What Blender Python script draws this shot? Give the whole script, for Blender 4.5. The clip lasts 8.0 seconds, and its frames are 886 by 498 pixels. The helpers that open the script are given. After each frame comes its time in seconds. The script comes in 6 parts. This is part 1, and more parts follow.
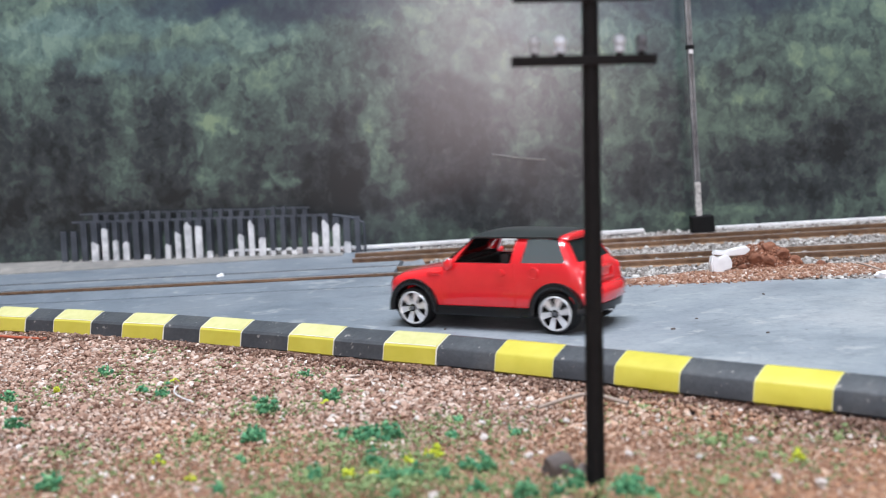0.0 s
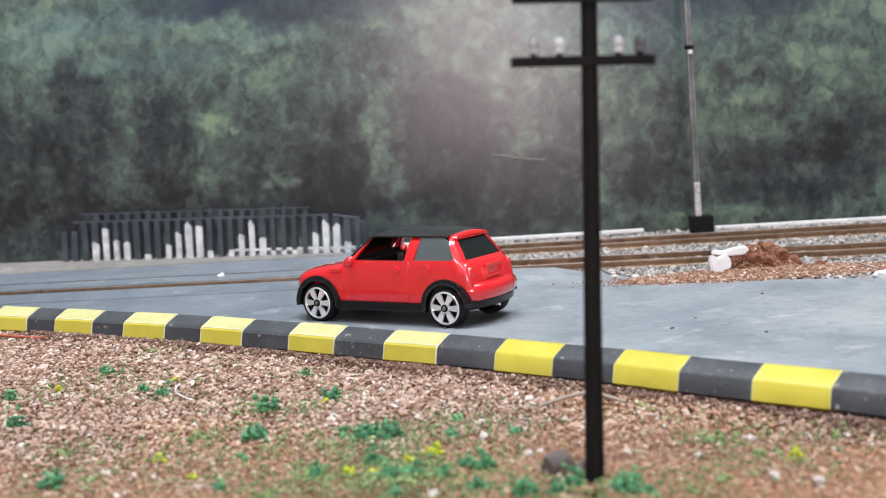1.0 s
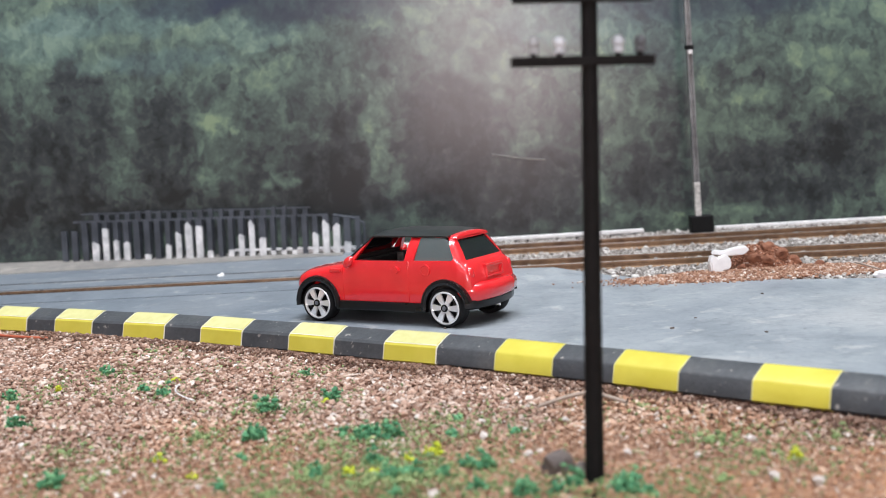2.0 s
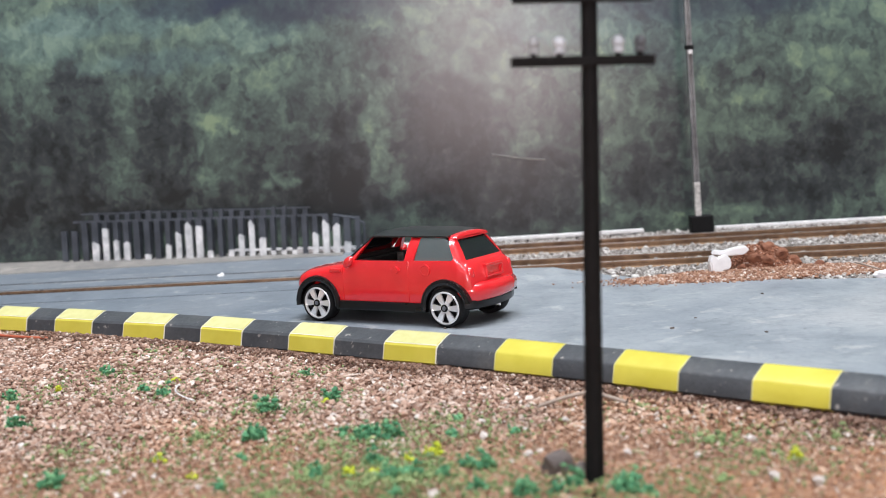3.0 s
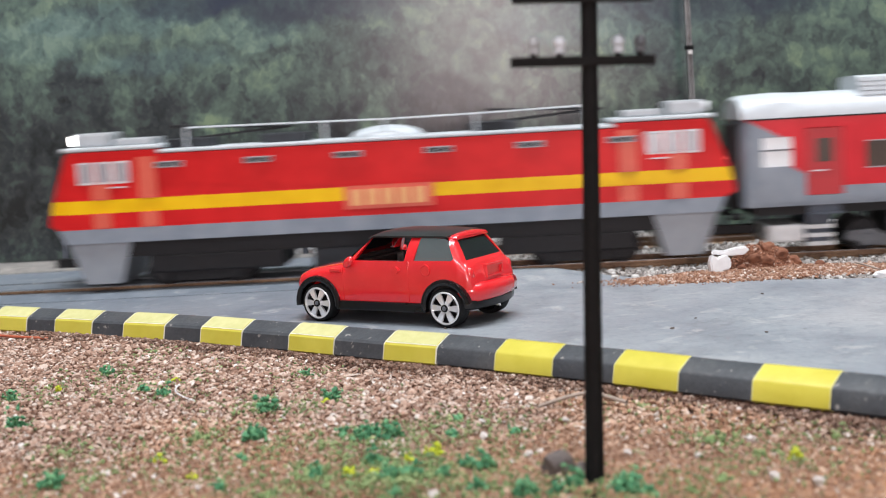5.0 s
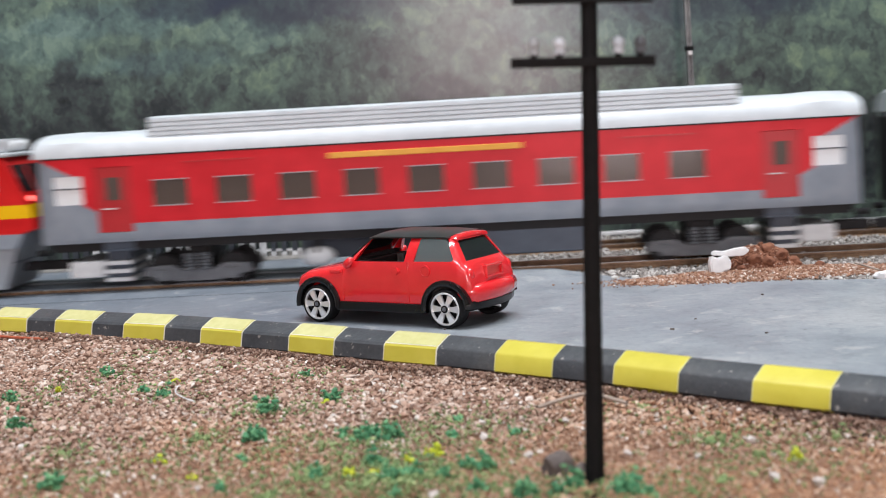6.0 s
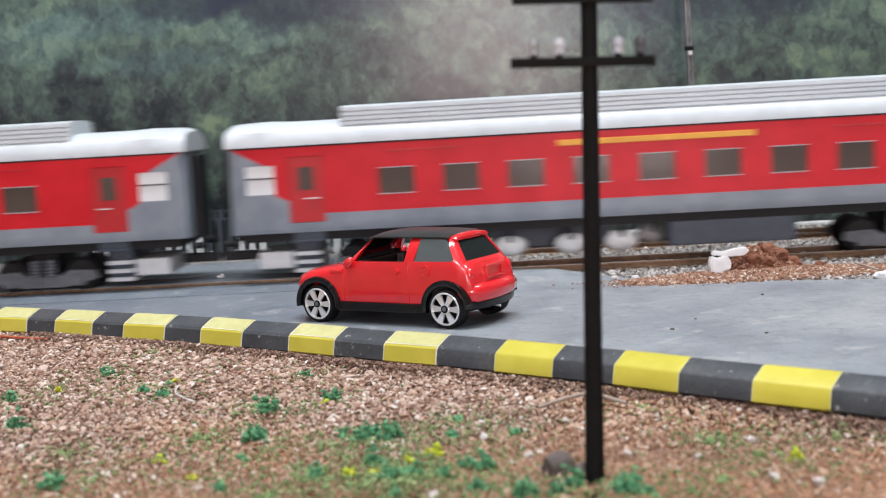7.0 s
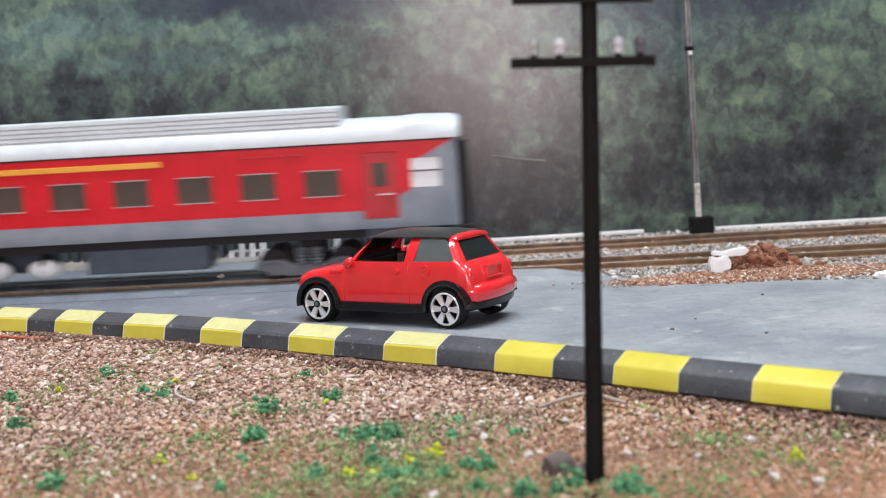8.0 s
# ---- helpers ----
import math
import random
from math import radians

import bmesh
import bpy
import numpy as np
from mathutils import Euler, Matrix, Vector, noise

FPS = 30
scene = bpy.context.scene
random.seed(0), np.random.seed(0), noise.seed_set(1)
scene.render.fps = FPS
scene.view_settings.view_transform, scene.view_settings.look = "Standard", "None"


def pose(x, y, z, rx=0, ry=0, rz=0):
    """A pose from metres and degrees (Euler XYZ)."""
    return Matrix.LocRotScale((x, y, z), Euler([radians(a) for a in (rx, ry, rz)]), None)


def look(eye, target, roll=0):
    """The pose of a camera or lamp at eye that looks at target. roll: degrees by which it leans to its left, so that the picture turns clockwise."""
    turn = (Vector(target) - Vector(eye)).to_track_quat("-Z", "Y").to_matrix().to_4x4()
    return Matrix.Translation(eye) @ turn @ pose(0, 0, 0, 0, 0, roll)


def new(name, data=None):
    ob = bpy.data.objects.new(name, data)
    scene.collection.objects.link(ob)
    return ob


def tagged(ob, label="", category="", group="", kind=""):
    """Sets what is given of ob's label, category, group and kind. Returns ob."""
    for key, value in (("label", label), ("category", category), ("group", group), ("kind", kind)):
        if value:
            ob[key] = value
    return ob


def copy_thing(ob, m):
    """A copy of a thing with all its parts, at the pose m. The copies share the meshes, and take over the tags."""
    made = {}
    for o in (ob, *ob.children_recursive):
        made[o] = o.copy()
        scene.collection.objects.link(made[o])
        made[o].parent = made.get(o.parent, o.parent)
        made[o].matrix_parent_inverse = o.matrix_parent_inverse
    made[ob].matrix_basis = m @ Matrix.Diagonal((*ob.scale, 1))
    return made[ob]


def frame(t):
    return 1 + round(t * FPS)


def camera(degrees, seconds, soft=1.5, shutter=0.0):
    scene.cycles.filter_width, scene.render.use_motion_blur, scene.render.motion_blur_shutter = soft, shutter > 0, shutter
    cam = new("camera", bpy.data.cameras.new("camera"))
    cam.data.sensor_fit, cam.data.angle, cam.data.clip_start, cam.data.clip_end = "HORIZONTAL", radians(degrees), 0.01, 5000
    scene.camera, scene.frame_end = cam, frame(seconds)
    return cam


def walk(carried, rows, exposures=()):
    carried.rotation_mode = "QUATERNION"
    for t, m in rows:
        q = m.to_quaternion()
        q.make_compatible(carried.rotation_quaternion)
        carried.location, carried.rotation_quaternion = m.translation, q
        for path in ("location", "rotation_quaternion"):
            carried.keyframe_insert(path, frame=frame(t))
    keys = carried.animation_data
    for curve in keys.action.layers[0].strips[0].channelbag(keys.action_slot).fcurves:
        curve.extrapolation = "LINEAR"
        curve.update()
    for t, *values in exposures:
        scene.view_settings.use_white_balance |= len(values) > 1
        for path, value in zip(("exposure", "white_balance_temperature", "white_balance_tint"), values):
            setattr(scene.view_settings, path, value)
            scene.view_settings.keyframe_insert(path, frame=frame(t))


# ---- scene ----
cam = camera(40.07, 8.0, soft=1.0, shutter=0.5)
EYE = Vector((0.0, 0.0, 0.055))
AIM = Vector((0.0, 1.0, 0.055 - 0.11395))
# the phone settles back by about a millimetre during the first second
walk(cam, [
    (0.0, look(EYE + Vector((0, 0.0012, 0)), AIM, -3.235)),
    (0.5, look(EYE + Vector((0, 0.0004, 0)), AIM, -3.235)),
    (1.0, look(EYE, AIM, -3.235)),
    (4.7, look(EYE, AIM, -3.235)),
    (5.8, look(EYE, AIM + Vector((0, 0, 0.0008)), -3.235)),
    (8.0, look(EYE, AIM + Vector((0, 0, 0.0008)), -3.235)),
], exposures=[(0.0, 0.0, 6000, 10), (0.5, 0.0, 6000, 10), (1.0, 0.0, 6310, 10), (3.8, 0.0, 6310, 10), (4.7, -0.06, 6390, 10), (5.8, -0.2, 6390, 10), (7.2, -0.2, 6390, 10), (8.0, -0.1, 6390, 10)])

cam.data.dof.use_dof, cam.data.dof.focus_distance, cam.data.dof.aperture_fstop = True, 0.32, 27.0

# ---- world and light ----
world = bpy.data.worlds.new("room_dark")
scene.world = world
world.use_nodes = True
world.node_tree.nodes["Background"].inputs[0].default_value = (0.75, 0.85, 1.0, 1)
world.node_tree.nodes["Background"].inputs[1].default_value = 0.05
scene.view_settings.exposure = 0.0


def tube_light(x, y, z, sx, sy, power):
    lamp = bpy.data.lights.new("tube_lamp", "AREA")
    lamp.shape, lamp.size, lamp.size_y, lamp.energy, lamp.color = "RECTANGLE", sx, sy, power, (0.94, 0.965, 1.0)
    ob = new("tube_lamp", lamp)
    ob.matrix_world = pose(x, y, z)
    return ob


# assumed overhead room lamps; the second fills from behind the camera
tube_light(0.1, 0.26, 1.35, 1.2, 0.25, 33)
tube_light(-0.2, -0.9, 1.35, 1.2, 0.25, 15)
# pinkish area lamp in an added, unseen window, for the sheen on the backdrop
sheen_light = bpy.data.lights.new("sheen_lamp", "AREA")
sheen_light.shape, sheen_light.size, sheen_light.size_y, sheen_light.energy, sheen_light.color = "RECTANGLE", 0.34, 0.55, 13.0, (1.0, 0.81, 0.80)
new("sheen_lamp", sheen_light).matrix_world = pose(0.13, -1.612, 0.27, 90, 0, 0)

# ---- materials ----
def material(name):
    m = bpy.data.materials.new(name)
    m.use_nodes = True
    nt = m.node_tree
    return m, nt, nt.nodes["Principled BSDF"]


def node(nt, kind, **values):
    n = nt.nodes.new(kind)
    for key, value in values.items():
        n.inputs[key.replace("_", " ")].default_value = value
    return n


def ramp(nt, fac, stops):
    r = nt.nodes.new("ShaderNodeValToRGB")
    el = r.color_ramp.elements
    while len(el) < len(stops):
        el.new(0.5)
    for e, (p, c) in zip(el, stops):
        e.position, e.color = p, (*c, 1)
    nt.links.new(fac, r.inputs[0])
    return r.outputs[0]


def mixed(nt, fac, a, b, blend="MIX"):
    m = nt.nodes.new("ShaderNodeMix")
    m.data_type, m.blend_type = "RGBA", blend
    for sock, v in ((m.inputs[0], fac), (m.inputs[6], a), (m.inputs[7], b)):
        if isinstance(v, (int, float)):
            sock.default_value = v
        elif isinstance(v, tuple):
            sock.default_value = (*v, 1)
        else:
            nt.links.new(v, sock)
    return m.outputs[2]


def calc(nt, op, a, b=0.0, c=0.0, clamp=False):
    m = nt.nodes.new("ShaderNodeMath")
    m.operation, m.use_clamp = op, clamp
    for sock, v in zip(m.inputs, (a, b, c)):
        if isinstance(v, (int, float)):
            sock.default_value = v
        else:
            nt.links.new(v, sock)
    return m.outputs[0]


def objcoord(nt):
    return nt.nodes.new("ShaderNodeTexCoord").outputs["Object"]


def noise_fac(nt, coord, scale, detail=4.0, rough=0.55, distortion=0.0):
    n = node(nt, "ShaderNodeTexNoise", Scale=scale, Detail=detail, Roughness=rough, Distortion=distortion)
    nt.links.new(coord, n.inputs["Vector"])
    return n.outputs["Fac"]


def bump(nt, bsdf, height, strength=0.3, distance=0.0005):
    b = node(nt, "ShaderNodeBump", Strength=strength, Distance=distance)
    nt.links.new(height, b.inputs["Height"])
    nt.links.new(b.outputs[0], bsdf.inputs["Normal"])


def surface(name, dark, light, scale=400.0, rough=0.5, metal=0.0, coat=0.0, relief=0.15, depth=0.0002, spread=0.15, gloss=0.5):
    """A painted or moulded surface with fine and broad variation."""
    m, nt, b = material(name)
    co = objcoord(nt)
    fine, broad = noise_fac(nt, co, scale, 5), noise_fac(nt, co, scale * 0.12, 3)
    f = calc(nt, "ADD", calc(nt, "MULTIPLY", fine, 0.5), calc(nt, "MULTIPLY", broad, 0.5))
    nt.links.new(ramp(nt, f, [(0.35, dark), (0.65, light)]), b.inputs["Base Color"])
    nt.links.new(calc(nt, "ADD", calc(nt, "MULTIPLY", broad, spread), rough - spread / 2, clamp=True), b.inputs["Roughness"])
    b.inputs["Metallic"].default_value = metal
    b.inputs["Specular IOR Level"].default_value = gloss
    b.inputs["Coat Weight"].default_value = coat
    b.inputs["Coat Roughness"].default_value = 0.06
    if relief:
        bump(nt, b, fine, relief, depth)
    return m


def chips(name, stops, rough=0.85, scale=900.0, patch=None):
    """Loose grains: each grain takes its own colour."""
    m, nt, b = material(name)
    geo = nt.nodes.new("ShaderNodeNewGeometry")
    base = ramp(nt, geo.outputs["Random Per Island"], stops)
    f = noise_fac(nt, objcoord(nt), scale, 4)
    if patch:
        where = noise_fac(nt, objcoord(nt), 24, 3)
        sep = nt.nodes.new("ShaderNodeSeparateXYZ")
        nt.links.new(objcoord(nt), sep.inputs[0])
        # browner, finer soil shows further from the kerb
        bias = calc(nt, "MULTIPLY_ADD", sep.outputs[1], -5.0, 1.0)
        k = calc(nt, "MULTIPLY", calc(nt, "SUBTRACT", calc(nt, "ADD", where, bias), 0.3), 2.2, clamp=True)
        base = mixed(nt, k, base, ramp(nt, geo.outputs["Random Per Island"], patch))
    nt.links.new(mixed(nt, 0.6, base, ramp(nt, f, [(0.3, (0.45, 0.45, 0.45)), (0.7, (1, 1, 1))]), "MULTIPLY"), b.inputs["Base Color"])
    b.inputs["Roughness"].default_value = rough
    return m


CAR_RED = surface("car_red_enamel", (0.68, 0.014, 0.021), (0.76, 0.02, 0.027), 300, 0.26, coat=1.0, relief=0.03)
BLACK_PLASTIC = surface("black_moulded_plastic", (0.003, 0.003, 0.0035), (0.006, 0.006, 0.007), 700, 0.28)
ROOF_BLACK = surface("satin_black_roof_paint", (0.014, 0.015, 0.016), (0.024, 0.026, 0.028), 300, 0.36, relief=0.04)
TYRE = surface("tyre_rubber", (0.004, 0.004, 0.0045), (0.010, 0.010, 0.011), 900, 0.6, gloss=0.25)
CHROME = surface("silver_rim", (0.78, 0.79, 0.81), (0.92, 0.93, 0.94), 500, 0.18, metal=0.5, relief=0.05)
SEAT = surface("dark_interior_plastic", (0.010, 0.009, 0.010), (0.02, 0.018, 0.018), 500, 0.55)
POLE_BLACK = surface("matt_black_pole_paint", (0.0035, 0.0035, 0.004), (0.008, 0.008, 0.0085), 600, 0.75, gloss=0.2)
INSULATOR = surface("grey_white_insulator", (0.45, 0.49, 0.54), (0.66, 0.70, 0.75), 900, 0.35)
COACH_WHITE = surface("coach_roof_silver_white", (0.46, 0.50, 0.53), (0.56, 0.60, 0.63), 250, 0.42, relief=0.05)
ROOF_SILVER = surface("roof_gear_silver_paint", (0.30, 0.32, 0.34), (0.42, 0.44, 0.46), 300, 0.4)
BOGIE_GREY = surface("bogie_grey_plastic", (0.075, 0.08, 0.09), (0.15, 0.16, 0.175), 500, 0.5, gloss=0.3)
UNDER_BLACK = surface("underframe_black", (0.004, 0.004, 0.005), (0.010, 0.010, 0.012), 500, 0.6, gloss=0.32)
UNDER_BLUE = surface("underframe_slate_blue", (0.035, 0.05, 0.075), (0.06, 0.08, 0.11), 300, 0.5)
UNDER_WHITE = surface("underframe_white_box", (0.5, 0.52, 0.54), (0.75, 0.77, 0.78), 400, 0.5)
BAR_YELLOW = surface("orange_yellow_board", (0.7, 0.32, 0.03), (0.82, 0.42, 0.06), 300, 0.5)
CREAM = surface("orange_cream_lettering", (0.70, 0.34, 0.13), (0.80, 0.46, 0.2), 300, 0.5)
STEEL = surface("bare_steel", (0.4, 0.4, 0.41), (0.6, 0.6, 0.61), 500, 0.3, metal=0.9)
RAIL_RUST = surface("rusty_rail", (0.10, 0.055, 0.03), (0.30, 0.19, 0.11), 350, 0.55, metal=0.25, relief=0.3)
SLEEPER = surface("dark_sleeper", (0.03, 0.024, 0.02), (0.07, 0.055, 0.045), 500, 0.8)
MAST_GREY = surface("grey_mast_paint", (0.035, 0.04, 0.045), (0.24, 0.25, 0.25), 330, 0.38)
MAST_WORN = surface("chipped_white_mast_paint", (0.22, 0.22, 0.21), (0.8, 0.79, 0.76), 700, 0.5)
# pale yellow for thin tape edges and for sheen painted on the tops
EDGE_SHEEN_YELLOW = surface("pale_edge_and_sheen_yellow", (0.45, 0.43, 0.17), (0.55, 0.53, 0.26), 500, 0.5)
FENCE_DARK = surface("dark_slate_fence_paint", (0.024, 0.03, 0.04), (0.07, 0.08, 0.10), 150, 0.6)
FENCE_WHITE = surface("white_fence_paint", (0.35, 0.37, 0.39), (0.8, 0.81, 0.82), 350, 0.55)
WHITE_PLASTIC = surface("white_plastic", (0.62, 0.62, 0.63), (0.8, 0.8, 0.8), 300, 0.4)
LIGHT_RED = surface("orange_red_handrail_panel", (0.60, 0.085, 0.05), (0.68, 0.115, 0.07), 300, 0.5)
GREY_PAINT = surface("blue_grey_loco_paint", (0.21, 0.235, 0.265), (0.27, 0.295, 0.325), 250, 0.45)
ROOM_WALL = surface("off_white_room_paint", (0.55, 0.54, 0.52), (0.66, 0.65, 0.63), 6, 0.8, relief=0.05, depth=0.001)
YELLOW_BAND = surface("yellow_kerb_tape", (0.46, 0.40, 0.04), (0.58, 0.52, 0.08), 160, 0.34, relief=0.08)
KERB_EDGE = surface("white_tape_edge", (0.55, 0.54, 0.42), (0.74, 0.73, 0.62), 300, 0.5)
SOIL = surface("red_brown_soil", (0.20, 0.105, 0.065), (0.36, 0.21, 0.14), 900, 0.95, relief=0.6, depth=0.0005)

DUST = surface("grey_brown_dust", (0.13, 0.125, 0.12), (0.24, 0.225, 0.205), 260, 0.9, relief=0.4)
BALLAST_CHIP = surface("pale_concrete", (0.4, 0.39, 0.37), (0.62, 0.6, 0.58), 500, 0.85, relief=0.4)
STONE = surface("grey_brown_stone", (0.06, 0.05, 0.048), (0.19, 0.155, 0.14), 300, 0.9, relief=0.5)
CLOD = surface("red_brown_clod", (0.12, 0.045, 0.025), (0.26, 0.11, 0.06), 700, 0.95, relief=0.8, depth=0.0005)
COACH_DOOR = surface("coach_door_red", (0.40, 0.008, 0.013), (0.5, 0.013, 0.02), 250, 0.45, relief=0.05)
TANK_GREY = surface("dark_grey_tank", (0.025, 0.027, 0.03), (0.045, 0.050, 0.058), 400, 0.55, gloss=0.2)
PALE_STONE = surface("pale_chalky_stone", (0.42, 0.37, 0.34), (0.62, 0.58, 0.55), 600, 0.8, relief=0.4)
TWIG = surface("dry_twig", (0.22, 0.17, 0.14), (0.38, 0.31, 0.26), 300, 0.85, relief=0.4)
WIRE_RED = surface("red_wire_insulation", (0.35, 0.08, 0.04), (0.45, 0.12, 0.06), 200, 0.45)


def glass(name, tint, rough=0.08, alpha=0.55):
    m, nt, b = material(name)
    b.inputs["Base Color"].default_value = (*tint, 1)
    b.inputs["Roughness"].default_value = rough
    b.inputs["Alpha"].default_value = alpha
    b.inputs["Specular IOR Level"].default_value = 0.6
    return m


GLASS_GREY = glass("grey_tinted_window", (0.11, 0.135, 0.14), 0.10, 0.8)
GLASS_DARK = glass("dark_rear_glass", (0.010, 0.011, 0.013), 0.06, 0.95)
WINDOW_BROWN = glass("brown_coach_window", (0.085, 0.067, 0.058), 0.12, 0.94)
CAB_GLASS = glass("pale_cab_window", (0.34, 0.33, 0.36), 0.15, 1.0)
WINDOW_MILK = glass("milky_toilet_window", (0.75, 0.78, 0.8), 0.3, 1.0)


def coach_paint():
    """Red flanks over a grey skirt, grey end panels with a swept edge."""
    m, nt, b = material("coach_red_and_grey")
    co = objcoord(nt)
    sep = nt.nodes.new("ShaderNodeSeparateXYZ")
    nt.links.new(co, sep.inputs[0])
    x, z = calc(nt, "ABSOLUTE", sep.outputs[0]), sep.outputs[2]
    skirt = calc(nt, "LESS_THAN", z, 0.0241)
    edge = nt.nodes.new("ShaderNodeMapRange")
    edge.interpolation_type = "SMOOTHSTEP"
    for k, v in ((1, 0.0265), (2, 0.0315), (3, 0.1125), (4, 0.1195)):
        edge.inputs[k].default_value = v
    nt.links.new(z, edge.inputs[0])
    upper = calc(nt, "MULTIPLY", calc(nt, "MAXIMUM", calc(nt, "SUBTRACT", z, 0.0390), 0.0), 1.9)
    end = calc(nt, "GREATER_THAN", x, calc(nt, "ADD", edge.outputs[0], upper))
    grey = calc(nt, "MAXIMUM", skirt, end)
    f = noise_fac(nt, co, 120, 4)
    red = ramp(nt, f, [(0.35, (0.54, 0.008, 0.017)), (0.65, (0.62, 0.013, 0.024))])
    gr = ramp(nt, f, [(0.35, (0.205, 0.24, 0.285)), (0.65, (0.26, 0.295, 0.34))])
    nt.links.new(mixed(nt, grey, red, gr), b.inputs["Base Color"])
    b.inputs["Roughness"].default_value = 0.42
    b.inputs["Specular IOR Level"].default_value = 0.3
    return m


def loco_paint():
    m, nt, b = material("loco_red_yellow_grey")
    co = objcoord(nt)
    sep = nt.nodes.new("ShaderNodeSeparateXYZ")
    nt.links.new(co, sep.inputs[0])
    z = sep.outputs[2]
    f = noise_fac(nt, co, 120, 4)
    red = ramp(nt, f, [(0.35, (0.54, 0.010, 0.012)), (0.65, (0.63, 0.015, 0.016))])
    yel = ramp(nt, f, [(0.35, (0.78, 0.46, 0.002)), (0.65, (0.86, 0.53, 0.005))])
    gr = ramp(nt, f, [(0.35, (0.205, 0.24, 0.285)), (0.65, (0.26, 0.295, 0.34))])
    stripe = calc(nt, "MULTIPLY", calc(nt, "GREATER_THAN", z, 0.0275), calc(nt, "LESS_THAN", z, 0.0319))
    c = mixed(nt, stripe, red, yel)
    c = mixed(nt, calc(nt, "LESS_THAN", z, 0.0224), c, gr)
    nt.links.new(c, b.inputs["Base Color"])
    b.inputs["Roughness"].default_value = 0.4
    b.inputs["Specular IOR Level"].default_value = 0.18
    return m


COACH_PAINT, LOCO_PAINT = coach_paint(), loco_paint()


def road_paint():
    """Blue-grey paint over plaster: brushed blotches, scuffs, dust and specks."""
    m, nt, b = material("blue_grey_road_surface")
    co = objcoord(nt)
    big, mid, fine = noise_fac(nt, co, 11, 5, 0.62, 0.8), noise_fac(nt, co, 52, 6, 0.7, 0.5), noise_fac(nt, co, 620, 4, 0.6)
    c = ramp(nt, big, [(0.3, (0.215, 0.24, 0.27)), (0.52, (0.28, 0.305, 0.327)), (0.72, (0.355, 0.365, 0.375))])
    c = mixed(nt, 0.55, c, ramp(nt, mid, [(0.34, (0.55, 0.58, 0.61)), (0.5, (0.9, 0.91, 0.92)), (0.66, (1, 1, 1))]), "MULTIPLY")
    # darker and bluer towards the left, from a ragged line beside the crossing
    sep = nt.nodes.new("ShaderNodeSeparateXYZ")
    nt.links.new(co, sep.inputs[0])
    left_dark = calc(nt, "MULTIPLY", calc(nt, "SUBTRACT", calc(nt, "MULTIPLY_ADD", big, 0.14, -0.055), sep.outputs[0]), 18.0, clamp=True)
    c = mixed(nt, calc(nt, "MULTIPLY", left_dark, 0.85), c, mixed(nt, 0.9, c, (0.52, 0.565, 0.63), "MULTIPLY"))
    # brush marks and scuffs along the road
    brush = nt.nodes.new("ShaderNodeMapping")
    brush.inputs["Scale"].default_value = (0.9, 1.0, 1.0)
    brush.inputs["Rotation"].default_value = (0, 0, 0.25)
    nt.links.new(co, brush.inputs[0])
    marks = noise_fac(nt, brush.outputs[0], 230, 6, 0.75, 0.3)
    c = mixed(nt, 0.5, c, ramp(nt, marks, [(0.36, (0.62, 0.64, 0.66)), (0.5, (0.96, 0.96, 0.96)), (0.7, (1.0, 1.0, 1.0))]), "MULTIPLY")
    scuff = noise_fac(nt, brush.outputs[0], 105, 5, 0.66, 0.9)
    c = mixed(nt, ramp(nt, scuff, [(0.57, (0, 0, 0)), (0.70, (0.55, 0.55, 0.55))]), c, (0.44, 0.445, 0.44))
    c = mixed(nt, ramp(nt, scuff, [(0.26, (0.7, 0.7, 0.7)), (0.38, (0, 0, 0))]), c, (0.12, 0.135, 0.15))
    spots = ramp(nt, noise_fac(nt, co, 330, 2), [(0.71, (1, 1, 1)), (0.77, (0.4, 0.38, 0.36))])
    c = mixed(nt, 0.6, c, spots, "MULTIPLY")
    c = mixed(nt, 0.35, c, ramp(nt, fine, [(0.35, (0.7, 0.7, 0.7)), (0.65, (1, 1, 1))]), "MULTIPLY")
    nt.links.new(c, b.inputs["Base Color"])
    nt.links.new(calc(nt, "ADD", calc(nt, "MULTIPLY", mid, 0.3), 0.36), b.inputs["Roughness"])
    h = calc(nt, "ADD", calc(nt, "MULTIPLY", fine, 0.3), mid)
    bump(nt, b, h, 0.3, 0.0004)
    return m


def kerb_paint():
    """Dark grey paint, dusty and flecked with pale chips."""
    m, nt, b = material("dark_grey_kerb_paint")
    co = objcoord(nt)
    broad, fine, fleck = noise_fac(nt, co, 60, 5, 0.65), noise_fac(nt, co, 900, 4), noise_fac(nt, co, 620, 2)
    c = ramp(nt, broad, [(0.32, (0.034, 0.038, 0.046)), (0.55, (0.055, 0.060, 0.068)), (0.75, (0.10, 0.10, 0.10))])
    c = mixed(nt, 0.5, c, ramp(nt, fine, [(0.35, (0.55, 0.55, 0.55)), (0.65, (1, 1, 1))]), "MULTIPLY")
    c = mixed(nt, ramp(nt, fleck, [(0.66, (0, 0, 0)), (0.74, (0.7, 0.7, 0.7))]), c, (0.34, 0.32, 0.30))
    nt.links.new(c, b.inputs["Base Color"])
    b.inputs["Roughness"].default_value = 0.55
    bump(nt, b, fine, 0.4, 0.0003)
    return m


